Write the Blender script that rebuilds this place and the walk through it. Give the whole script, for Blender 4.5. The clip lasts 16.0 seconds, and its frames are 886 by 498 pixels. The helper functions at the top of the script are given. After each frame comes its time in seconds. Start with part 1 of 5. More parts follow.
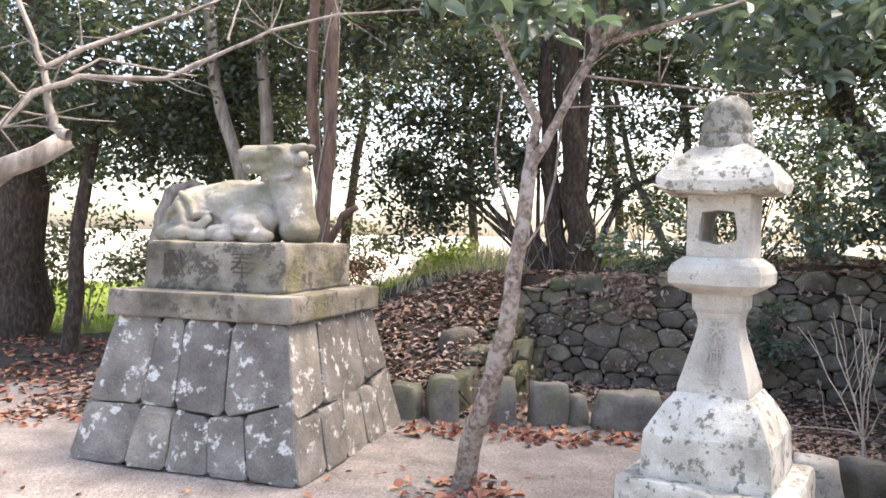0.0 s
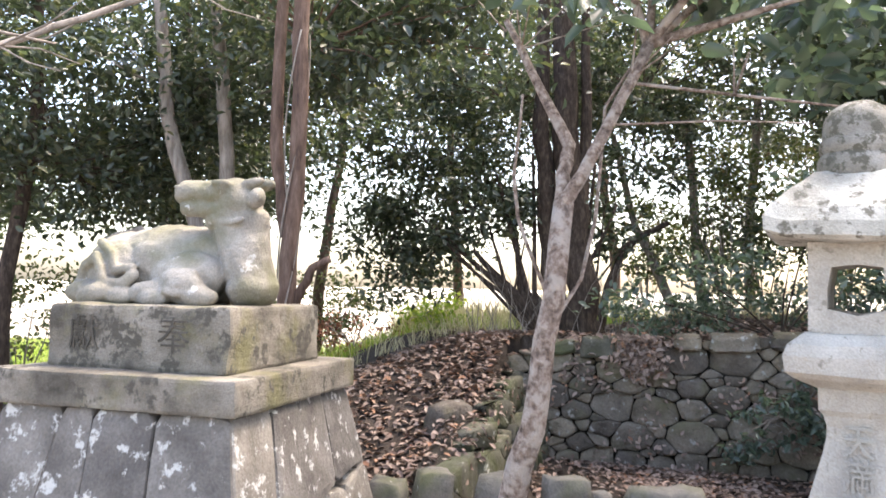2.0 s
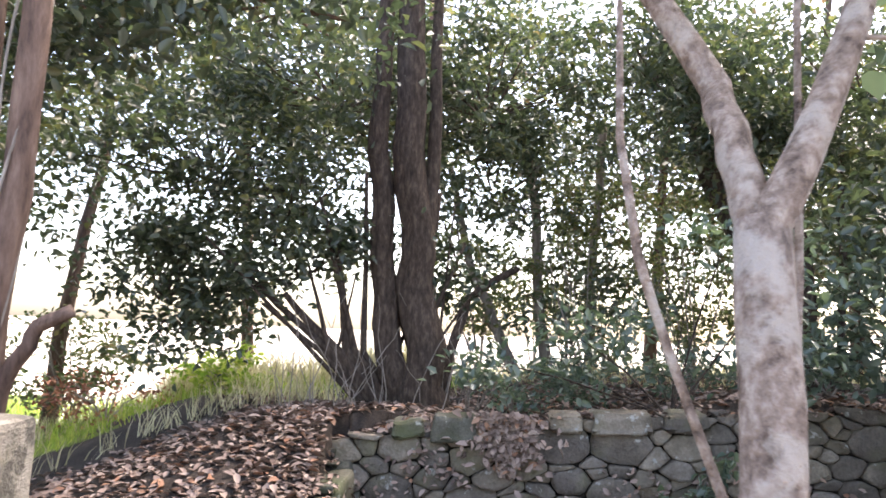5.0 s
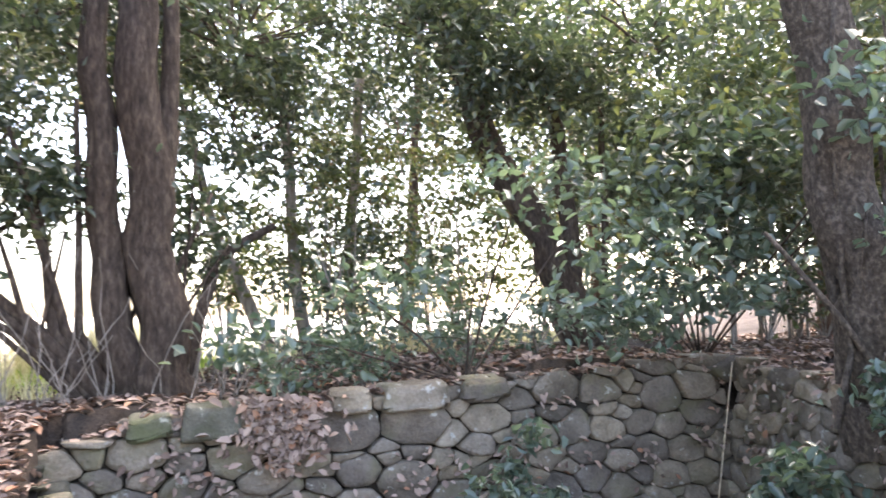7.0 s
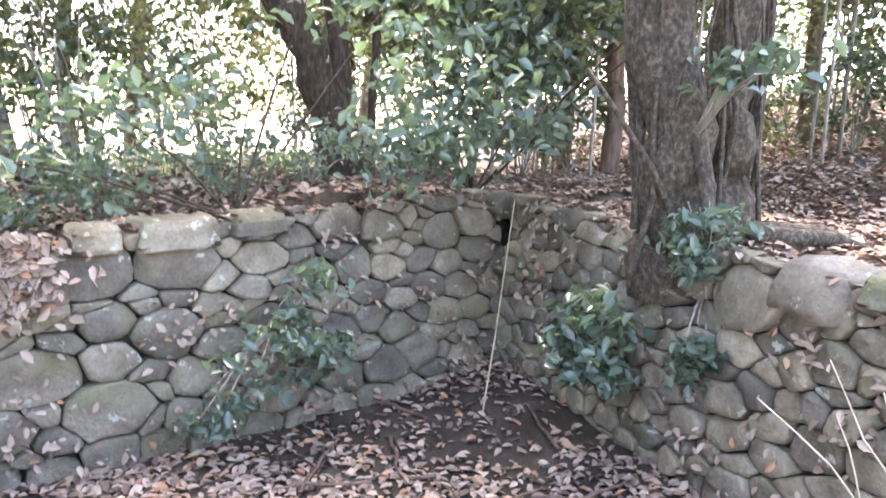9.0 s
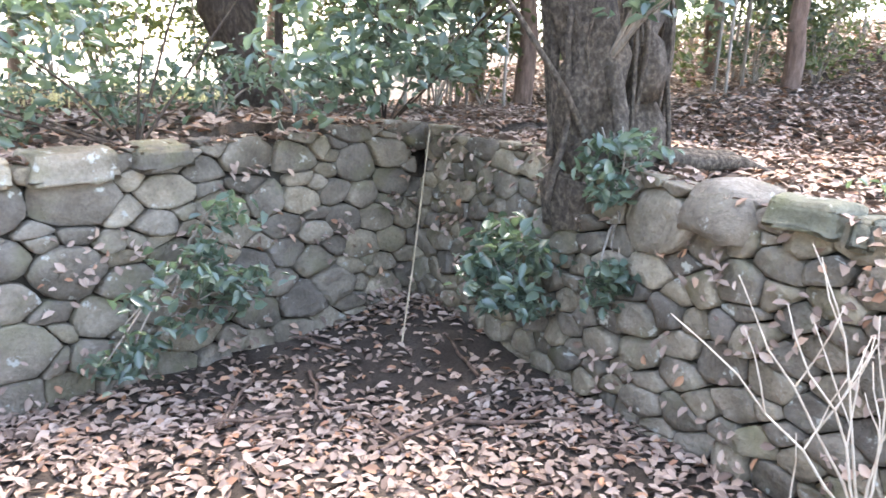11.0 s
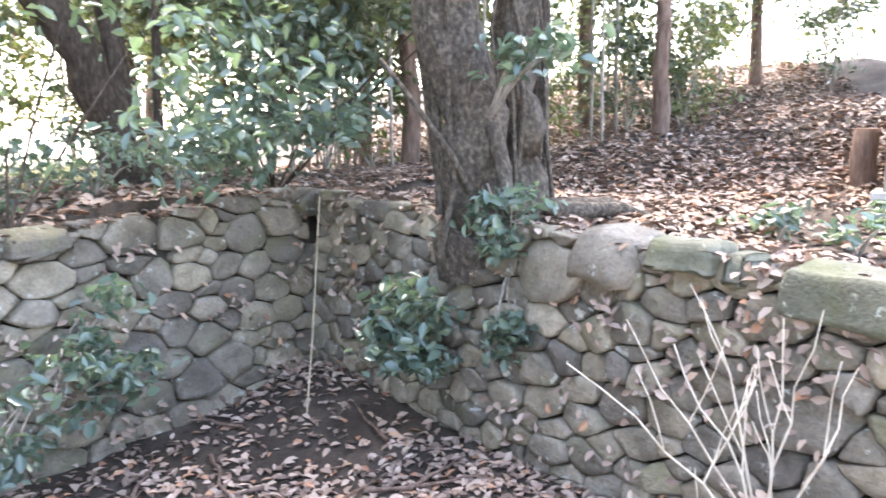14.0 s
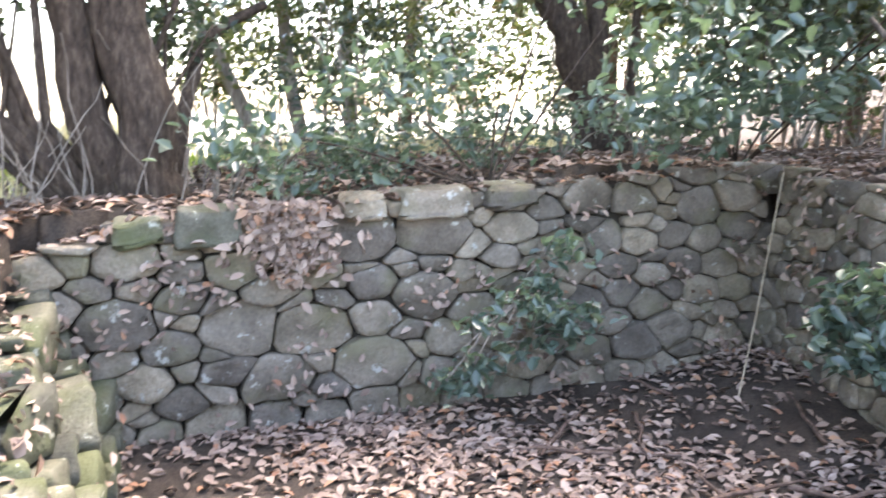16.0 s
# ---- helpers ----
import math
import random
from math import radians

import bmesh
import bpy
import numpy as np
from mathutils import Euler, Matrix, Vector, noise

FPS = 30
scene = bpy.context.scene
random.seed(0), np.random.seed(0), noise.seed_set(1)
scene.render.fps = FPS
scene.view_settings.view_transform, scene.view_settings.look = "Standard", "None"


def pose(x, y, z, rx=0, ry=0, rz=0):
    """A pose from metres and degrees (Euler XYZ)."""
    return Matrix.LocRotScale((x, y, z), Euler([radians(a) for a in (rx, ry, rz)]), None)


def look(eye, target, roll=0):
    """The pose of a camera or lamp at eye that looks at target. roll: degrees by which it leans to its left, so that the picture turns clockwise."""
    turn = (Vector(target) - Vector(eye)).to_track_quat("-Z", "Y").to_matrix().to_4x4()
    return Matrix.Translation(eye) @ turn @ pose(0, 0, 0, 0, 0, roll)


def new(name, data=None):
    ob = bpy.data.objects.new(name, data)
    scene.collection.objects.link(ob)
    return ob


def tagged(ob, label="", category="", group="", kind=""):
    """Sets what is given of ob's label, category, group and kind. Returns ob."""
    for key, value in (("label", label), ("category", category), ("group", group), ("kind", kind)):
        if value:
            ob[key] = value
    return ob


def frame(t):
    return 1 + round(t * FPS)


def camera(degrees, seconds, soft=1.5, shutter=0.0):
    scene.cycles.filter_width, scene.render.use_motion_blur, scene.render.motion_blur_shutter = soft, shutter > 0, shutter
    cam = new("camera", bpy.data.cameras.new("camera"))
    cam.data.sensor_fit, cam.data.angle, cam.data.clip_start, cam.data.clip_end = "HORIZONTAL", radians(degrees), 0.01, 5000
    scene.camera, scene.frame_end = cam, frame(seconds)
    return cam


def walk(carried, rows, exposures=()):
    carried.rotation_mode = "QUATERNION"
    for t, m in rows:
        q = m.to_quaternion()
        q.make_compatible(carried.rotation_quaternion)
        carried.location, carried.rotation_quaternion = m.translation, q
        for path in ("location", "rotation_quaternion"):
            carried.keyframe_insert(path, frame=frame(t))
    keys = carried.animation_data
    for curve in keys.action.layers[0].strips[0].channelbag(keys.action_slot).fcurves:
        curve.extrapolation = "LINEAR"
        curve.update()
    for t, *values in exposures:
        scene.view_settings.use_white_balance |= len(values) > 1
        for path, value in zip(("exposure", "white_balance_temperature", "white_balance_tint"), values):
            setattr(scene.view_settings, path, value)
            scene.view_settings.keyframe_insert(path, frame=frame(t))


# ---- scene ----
cam = camera(60.1, 16.0, soft=1.6, shutter=0.3)
PATH = [
    (0, (-0.201, -0.591, 1.49), (-0.124, 1.407, 1.455), 1.3),
    (0.5, (-0.142, -0.37, 1.497), (-0.039, 1.627, 1.49), 0.9),
    (1, (-0.132, -0.125, 1.509), (-0.013, 1.872, 1.514), 0.8),
    (1.5, (-0.236, 0.234, 1.538), (-0.107, 2.23, 1.565), 1.0),
    (2, (-0.252, 0.558, 1.532), (-0.118, 2.551, 1.634), 1.3),
    (2.5, (-0.193, 0.891, 1.577), (-0.066, 2.876, 1.783), 1.1),
    (3, (-0.299, 1.244, 1.603), (-0.095, 3.22, 1.831), 1.6),
    (5.3, (-0.398, 2.835, 1.704), (0.362, 4.672, 1.921), 1.4),
    (5.5, (-0.39, 2.942, 1.698), (0.41, 4.762, 1.915), 0.5),
    (6, (-0.34, 3.264, 1.641), (0.623, 5.002, 1.87), -0.3),
    (6.5, (-0.286, 3.542, 1.611), (0.87, 5.16, 1.823), -0.7),
    (7, (-0.18, 3.826, 1.61), (1.135, 5.323, 1.779), -0.5),
    (7.5, (-0.09, 4.032, 1.626), (1.41, 5.348, 1.764), -0.5),
    (8, (-0.028, 4.255, 1.63), (1.627, 5.375, 1.708), -0.3),
    (8.5, (0.027, 4.391, 1.619), (1.761, 5.385, 1.541), 0.4),
    (9, (0.038, 4.576, 1.66), (1.792, 5.495, 1.373), 2.6),
    (9.2, (0.043, 4.59, 1.647), (1.791, 5.497, 1.297), 2.9),
    (11.3, (0.079, 4.606, 1.607), (1.93, 5.223, 1.166), 2.2),
    (11.5, (0.081, 4.591, 1.619), (1.955, 5.135, 1.182), 1.7),
    (12, (0.084, 4.56, 1.64), (2.001, 4.934, 1.212), 0.3),
    (12.5, (0.094, 4.534, 1.643), (2.035, 4.771, 1.223), -0.6),
    (13, (0.096, 4.541, 1.645), (2.047, 4.73, 1.247), -0.7),
    (13.5, (0.09, 4.56, 1.651), (2.045, 4.811, 1.31), -0.5),
    (14, (0.081, 4.583, 1.641), (2.006, 5.044, 1.352), -0.7),
    (14.5, (0.08, 4.587, 1.638), (1.945, 5.26, 1.384), -0.7),
    (15, (0.071, 4.606, 1.65), (1.845, 5.502, 1.423), -0.2),
    (15.5, (0.052, 4.473, 1.58), (1.605, 5.714, 1.361), -0.4),
    (16, (0.055, 4.467, 1.57), (1.389, 5.918, 1.23), 0.8),
]
walk(cam, [(t, look(eye, target, roll)) for t, eye, target, roll in PATH], exposures=[(0, 2.45, 7250, 16), (3, 2.62, 7150, 15), (5.5, 2.98, 7000, 18), (7, 3.5, 7000, 18), (8, 3.68, 7100, 20), (8.7, 4.3, 7100, 17), (11.3, 4.32, 6950, 13), (12.5, 4.34, 6920, 12), (14, 4.45, 6950, 14), (15, 4.4, 6950, 17), (16, 3.92, 6950, 14)])

# ---- world, sun, exposure ----
world = bpy.data.worlds.new("world")
scene.world = world
world.use_nodes = True
wn = world.node_tree.nodes
sky = wn.new("ShaderNodeTexSky")
sky.sky_type, sky.sun_disc = "NISHITA", False
sky.sun_elevation, sky.sun_rotation = radians(61), radians(66)
sky.air_density, sky.dust_density, sky.ozone_density = 1.0, 3.0, 1.0
wn["Background"].inputs["Strength"].default_value = 0.15
world.node_tree.links.new(sky.outputs[0], wn["Background"].inputs["Color"])
sun_data = bpy.data.lights.new("sun", "SUN")
sun_data.energy, sun_data.angle, sun_data.color = 1.7, radians(30), (1.0, 0.96, 0.9)
sun = new("sun", sun_data)
sun.matrix_world = look((9, 4, 18.0), (0, 0, 0))


# ---- materials ----
def material(name):
    m = bpy.data.materials.new(name)
    m.use_nodes = True
    return m, m.node_tree.nodes, m.node_tree.links, m.node_tree.nodes["Principled BSDF"]


def ramp(nodes, links, source, stops):
    r = nodes.new("ShaderNodeValToRGB")
    while len(r.color_ramp.elements) < len(stops):
        r.color_ramp.elements.new(0.5)
    for e, (p, c) in zip(r.color_ramp.elements, stops):
        e.position, e.color = p, (*c, 1)
    links.new(source, r.inputs[0])
    return r.outputs[0]


def noise_tex(nodes, links, scale, detail=4.0, coords="Object", rough=0.6):
    tc = nodes.new("ShaderNodeTexCoord")
    info, far_, add = nodes.new("ShaderNodeObjectInfo"), nodes.new("ShaderNodeMath"), nodes.new("ShaderNodeVectorMath")
    far_.operation, far_.inputs[1].default_value = "MULTIPLY", 53.0
    links.new(info.outputs["Random"], far_.inputs[0])
    links.new(tc.outputs[coords], add.inputs[0])
    links.new(far_.outputs[0], add.inputs[1])
    n = nodes.new("ShaderNodeTexNoise")
    n.inputs["Scale"].default_value, n.inputs["Detail"].default_value, n.inputs["Roughness"].default_value = scale, detail, rough
    links.new(add.outputs[0], n.inputs["Vector"])
    return n.outputs["Fac"]


def blend(nodes, links, a, b, fac, kind="MIX"):
    x = nodes.new("ShaderNodeMix")
    x.data_type, x.blend_type = "RGBA", kind
    for sock, v in ((x.inputs[0], fac), (x.inputs[6], a), (x.inputs[7], b)):
        if isinstance(v, (int, float)):
            sock.default_value = v
        elif isinstance(v, tuple):
            sock.default_value = (*v, 1)
        else:
            links.new(v, sock)
    return x.outputs[2]


def bump(nodes, links, bsdf, height, strength, distance):
    b = nodes.new("ShaderNodeBump")
    b.inputs["Strength"].default_value, b.inputs["Distance"].default_value = strength, distance
    links.new(height, b.inputs["Height"])
    links.new(b.outputs[0], bsdf.inputs["Normal"])


def stone_mat(name, dark, mid, light, lichen=None, lichen_at=0.6, moss=None, moss_at=0.6, vary=0.0, grain=90.0, rough=0.9, coords="Object", lichen_scale=9.0, relief=0.5):
    m, n, l, b = material(name)
    big = noise_tex(n, l, 3.5, 6, coords)
    base = ramp(n, l, big, [(0.3, dark), (0.52, mid), (0.75, light)])
    fine = noise_tex(n, l, grain, 3, coords)
    base = blend(n, l, base, ramp(n, l, fine, [(0.3, (0.55, 0.55, 0.55)), (0.7, (1.3, 1.3, 1.3))]), 0.45, "MULTIPLY")
    if vary:
        info = n.new("ShaderNodeObjectInfo")
        tone = ramp(n, l, info.outputs["Random"], [(0.0, (1 - vary, 1 - vary, 1 - vary * 0.9)), (0.5, (1, 1, 1)), (1.0, (1 + vary * 1.1, 1 + vary, 1 + vary * 0.7))])
        base = blend(n, l, base, tone, 1.0, "MULTIPLY")
    if moss:
        patch = noise_tex(n, l, 2.2, 5, coords)
        base = blend(n, l, base, moss, ramp(n, l, patch, [(moss_at - 0.06, (0, 0, 0)), (moss_at + 0.1, (0.75, 0.75, 0.75))]))
    if lichen:
        spots = noise_tex(n, l, lichen_scale, 5, coords, 0.62)
        fleck = noise_tex(n, l, 28.0, 3, coords)
        mask = blend(n, l, ramp(n, l, spots, [(lichen_at, (0, 0, 0)), (lichen_at + 0.05, (1, 1, 1))]), ramp(n, l, fleck, [(0.38, (0, 0, 0)), (0.5, (1, 1, 1))]), 1.0, "MULTIPLY")
        base = blend(n, l, base, lichen, mask)
    l.new(base, b.inputs["Base Color"])
    b.inputs["Roughness"].default_value = rough
    b.inputs["Specular IOR Level"].default_value = 0.25
    bump(n, l, b, blend(n, l, blend(n, l, fine, big, 0.4), noise_tex(n, l, 22.0, 5, coords), 0.5), relief, 0.03)
    return m


def leaf_mat(name, stops, rough=0.38, through_light=0.35, spec=0.5):
    m, n, l, b = material(name)
    g = n.new("ShaderNodeNewGeometry")
    col = ramp(n, l, g.outputs["Random Per Island"], stops)
    l.new(col, b.inputs["Base Color"])
    b.inputs["Roughness"].default_value = rough
    b.inputs["Specular IOR Level"].default_value = spec
    if through_light:
        t = n.new("ShaderNodeBsdfTranslucent")
        l.new(blend(n, l, col, (1.55, 1.75, 0.95), 0.75, "MULTIPLY"), t.inputs["Color"])
        x = n.new("ShaderNodeMixShader")
        x.inputs[0].default_value = through_light
        l.new(b.outputs[0], x.inputs[1])
        l.new(t.outputs[0], x.inputs[2])
        l.new(x.outputs[0], n["Material Output"].inputs["Surface"])
    return m


def bark_mat(name, dark, mid, light, stretch=0.25, scale=18.0, blotch=None):
    m, n, l, b = material(name)
    tc = n.new("ShaderNodeTexCoord")
    mp = n.new("ShaderNodeMapping")
    mp.inputs["Scale"].default_value = (1, 1, stretch)
    l.new(tc.outputs["Object"], mp.inputs[0])
    t = n.new("ShaderNodeTexNoise")
    t.inputs["Scale"].default_value, t.inputs["Detail"].default_value, t.inputs["Roughness"].default_value = scale, 6, 0.65
    l.new(mp.outputs[0], t.inputs["Vector"])
    base = ramp(n, l, t.outputs["Fac"], [(0.32, dark), (0.5, mid), (0.68, light)])
    if blotch:
        base = blend(n, l, base, blotch, ramp(n, l, noise_tex(n, l, 9, 5), [(0.52, (0, 0, 0)), (0.6, (0.85, 0.85, 0.85))]))
    l.new(base, b.inputs["Base Color"])
    b.inputs["Roughness"].default_value = 0.9
    b.inputs["Specular IOR Level"].default_value = 0.2
    bump(n, l, b, t.outputs["Fac"], 0.9, 0.02)
    return m


def ground_mat(name, stops, scale, fine, fine_stops, depth=0.01, litter=None):
    m, n, l, b = material(name)
    base = ramp(n, l, noise_tex(n, l, scale, 7), stops)
    f = noise_tex(n, l, fine, 4, rough=0.75)
    base = blend(n, l, base, ramp(n, l, f, fine_stops), 0.9, "MULTIPLY")
    if litter:
        base = blend(n, l, base, litter, ramp(n, l, noise_tex(n, l, 0.8, 6), [(0.5, (0, 0, 0)), (0.62, (0.8, 0.8, 0.8))]))
    l.new(base, b.inputs["Base Color"])
    b.inputs["Roughness"].default_value = 0.95
    b.inputs["Specular IOR Level"].default_value = 0.15
    bump(n, l, b, f, 0.8, depth)
    return m


GRAVEL = ground_mat("gravel", [(0.3, (0.16, 0.142, 0.128)), (0.5, (0.23, 0.206, 0.188)), (0.7, (0.3, 0.27, 0.245))], 3.5, 60, [(0.32, (0.4, 0.4, 0.4)), (0.68, (1.5, 1.47, 1.43))], 0.012)
SOIL = ground_mat("soil", [(0.3, (0.035, 0.028, 0.023)), (0.55, (0.065, 0.052, 0.043)), (0.75, (0.11, 0.088, 0.072))], 2.5, 60, [(0.3, (0.5, 0.5, 0.5)), (0.7, (1.4, 1.35, 1.3))], 0.02)
GRASS = ground_mat("grass_ground", [(0.3, (0.09, 0.13, 0.03)), (0.55, (0.16, 0.2, 0.05)), (0.75, (0.3, 0.27, 0.1))], 1.2, 40, [(0.3, (0.6, 0.6, 0.6)), (0.7, (1.3, 1.3, 1.2))], 0.03)
FIELD = ground_mat("pale_field", [(0.3, (0.5, 0.45, 0.36)), (0.55, (0.6, 0.55, 0.45)), (0.75, (0.55, 0.55, 0.36))], 0.15, 8, [(0.3, (0.8, 0.8, 0.8)), (0.7, (1.15, 1.15, 1.15))], 0.05)
WALL_STONE = stone_mat("wall_stone", (0.1, 0.084, 0.064), (0.19, 0.16, 0.125), (0.3, 0.26, 0.21), moss=(0.14, 0.13, 0.075), moss_at=0.6, lichen=(0.36, 0.35, 0.31), lichen_at=0.62, relief=1.0, vary=0.36, grain=45)
MOSS_STONE = stone_mat("mossy_stone", (0.06, 0.06, 0.045), (0.11, 0.105, 0.08), (0.18, 0.165, 0.13), moss=(0.075, 0.085, 0.035), moss_at=0.52, lichen=(0.36, 0.36, 0.3), lichen_at=0.62, relief=0.9, vary=0.3, grain=60)
# darker than the soil, to make the gaps between wall stones dark
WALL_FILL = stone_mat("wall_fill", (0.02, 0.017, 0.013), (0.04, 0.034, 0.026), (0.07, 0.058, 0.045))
BASE_STONE = stone_mat("dark_pedestal_stone", (0.11, 0.1, 0.088), (0.2, 0.182, 0.16), (0.31, 0.288, 0.255), lichen=(0.54, 0.53, 0.49), lichen_at=0.57, relief=0.7, vary=0.18, grain=70)
SLAB_STONE = stone_mat("weathered_slab_stone", (0.08, 0.072, 0.058), (0.24, 0.215, 0.175), (0.38, 0.35, 0.3), lichen=(0.1, 0.092, 0.075), lichen_at=0.53, moss=(0.19, 0.18, 0.08), moss_at=0.56, grain=130, lichen_scale=5.0, relief=0.9)
STATUE_STONE = stone_mat("statue_stone", (0.2, 0.18, 0.15), (0.31, 0.285, 0.245), (0.42, 0.395, 0.35), relief=0.55, moss=(0.14, 0.14, 0.075), moss_at=0.52, lichen=(0.52, 0.51, 0.47), lichen_at=0.62, grain=110)
LANTERN_STONE = stone_mat("lantern_granite", (0.33, 0.3, 0.26), (0.46, 0.43, 0.375), (0.58, 0.55, 0.49), lichen=(0.26, 0.24, 0.2), lichen_at=0.6, grain=140, lichen_scale=20.0)
LANTERN_TOP = stone_mat("lichened_granite", (0.26, 0.24, 0.2), (0.46, 0.44, 0.38), (0.66, 0.64, 0.58), lichen=(0.17, 0.16, 0.13), lichen_at=0.54, grain=160, lichen_scale=16.0)
KERB_STONE = stone_mat("kerb_stone", (0.1, 0.093, 0.08), (0.175, 0.162, 0.138), (0.26, 0.242, 0.205), moss=(0.13, 0.135, 0.065), moss_at=0.56, lichen=(0.5, 0.5, 0.45), lichen_at=0.66, vary=0.2, grain=60)
CARVED = stone_mat("carved_granite", (0.24, 0.225, 0.195), (0.34, 0.32, 0.28), (0.42, 0.4, 0.35), grain=220)
FINIAL_STONE = stone_mat("dark_lichened_granite", (0.16, 0.15, 0.12), (0.28, 0.265, 0.23), (0.46, 0.44, 0.4), lichen=(0.12, 0.115, 0.09), lichen_at=0.5, grain=160, lichen_scale=18.0)
# dark tone that stands for the shadow inside carved strokes
CARVING_SHADE = stone_mat("carving_shade", (0.05, 0.045, 0.036), (0.09, 0.08, 0.065), (0.17, 0.155, 0.13), grain=120)
GRANITE = stone_mat("grey_granite", (0.25, 0.235, 0.215), (0.32, 0.305, 0.28), (0.4, 0.385, 0.36), grain=260)
BARK_DARK = bark_mat("dark_bark", (0.025, 0.019, 0.015), (0.06, 0.044, 0.034), (0.115, 0.088, 0.068), 0.35, 26)
BARK_BROWN = bark_mat("brown_bark", (0.06, 0.04, 0.032), (0.13, 0.085, 0.065), (0.2, 0.14, 0.11))
BARK_OLD = bark_mat("old_tree_bark", (0.024, 0.019, 0.015), (0.06, 0.048, 0.037), (0.135, 0.11, 0.088), 0.75, 34)
BARK_PALE = bark_mat("pale_flaky_bark", (0.075, 0.054, 0.043), (0.24, 0.182, 0.148), (0.42, 0.355, 0.305), 0.9, 34, blotch=(0.4, 0.35, 0.305))
BARK_GREY = bark_mat("grey_bark", (0.13, 0.11, 0.09), (0.24, 0.21, 0.18), (0.35, 0.31, 0.27))
TWIG_PALE = bark_mat("pale_twig", (0.32, 0.26, 0.2), (0.44, 0.37, 0.3), (0.54, 0.48, 0.4))
BAMBOO = bark_mat("dry_bamboo", (0.32, 0.25, 0.17), (0.45, 0.36, 0.25), (0.55, 0.46, 0.33))
LEAF_DARK = leaf_mat("evergreen_leaves", [(0.0, (0.034, 0.05, 0.034)), (0.5, (0.055, 0.074, 0.05)), (0.85, (0.082, 0.1, 0.062)), (1.0, (0.13, 0.13, 0.06))], 0.34, 0.36, 0.75)
LEAF_BLUE = leaf_mat("glossy_broad_leaves", [(0.0, (0.055, 0.085, 0.066)), (0.6, (0.1, 0.14, 0.11)), (1.0, (0.15, 0.19, 0.145))], 0.3, 0.36, 0.8)
LEAF_LIGHT = leaf_mat("sunny_shrub_leaves", [(0.0, (0.06, 0.08, 0.036)), (0.5, (0.105, 0.118, 0.055)), (0.85, (0.15, 0.15, 0.075)), (1.0, (0.16, 0.105, 0.075))], 0.45, 0.4, 0.4)
LEAF_FALLEN = leaf_mat("fallen_leaves", [(0.0, (0.12, 0.08, 0.062)), (0.25, (0.21, 0.148, 0.116)), (0.55, (0.29, 0.21, 0.168)), (0.85, (0.38, 0.29, 0.235)), (0.93, (0.36, 0.2, 0.12)), (1.0, (0.24, 0.12, 0.075))], 0.7, 0.0, 0.25)
LEAF_RED = leaf_mat("red_brown_fallen_leaves", [(0.0, (0.13, 0.05, 0.035)), (0.5, (0.28, 0.11, 0.07)), (0.85, (0.4, 0.2, 0.12)), (1.0, (0.45, 0.25, 0.12))], 0.7, 0.0, 0.25)
STRAW = leaf_mat("dry_grass", [(0.0, (0.3, 0.25, 0.18)), (0.5, (0.46, 0.39, 0.29)), (1.0, (0.58, 0.52, 0.41))], 0.8, 0.4, 0.2)
GRASS_BLADE = leaf_mat("grass_blades", [(0.0, (0.12, 0.19, 0.03)), (0.5, (0.22, 0.3, 0.06)), (1.0, (0.38, 0.39, 0.11))], 0.6, 0.45, 0.3)


# ---- building helpers ----
def mesh_of(name, verts, faces, mat, smooth=False):
    me = bpy.data.meshes.new(name)
    me.from_pydata([tuple(v) for v in verts], [], [tuple(f) for f in faces])
    me.materials.append(mat)
    if smooth:
        me.polygons.foreach_set("use_smooth", [True] * len(me.polygons))
    me.update()
    return me


def put(name, me, parent=None, m=None, label=""):
    ob = new(name, me)
    if parent is not None:
        ob.parent = parent
    if m is not None:
        ob.matrix_basis = m
    return tagged(ob, label)


def part(name, bm, mat, parent, label="", smooth=False, m=None):
    me = bpy.data.meshes.new(name)
    bmesh.ops.recalc_face_normals(bm, faces=bm.faces)
    bm.to_mesh(me)
    bm.free()
    me.materials.append(mat)
    if smooth:
        me.polygons.foreach_set("use_smooth", [True] * len(me.polygons))
    return put(name, me, parent, m, label)


def thing(name, label, category, m, group="", kind=""):
    ob = new(name)
    ob.matrix_basis = m
    return tagged(ob, label, category, group, kind)


def rough_up(bm, amount, scale, seed=0.0):
    for v in bm.verts:
        p = v.co * scale + Vector((seed, seed * 1.7, seed * 0.3))
        v.co += Vector((noise.noise(p), noise.noise(p + Vector((9.1, 0, 0))), noise.noise(p + Vector((0, 7.7, 0))))) * amount


def block(w, d, h, bevel=0.02, cuts=3, wear=0.006, taper=1.0, seed=0.0, z0=0.0):
    """A worn stone block on z0, with the top tapered."""
    bm = bmesh.new()
    bmesh.ops.create_cube(bm, size=1)
    bmesh.ops.subdivide_edges(bm, edges=bm.edges, cuts=cuts, use_grid_fill=True)
    for v in bm.verts:
        k = 1 + (taper - 1) * (v.co.z + 0.5)
        v.co = Vector((v.co.x * w * k, v.co.y * d * k, z0 + (v.co.z + 0.5) * h))
    sharp = [e for e in bm.edges if e.calc_face_angle(0) > 0.8]
    bmesh.ops.bevel(bm, geom=sharp, offset=bevel, segments=2, affect="EDGES", profile=0.6)
    rough_up(bm, wear, 6.0, seed)
    return bm


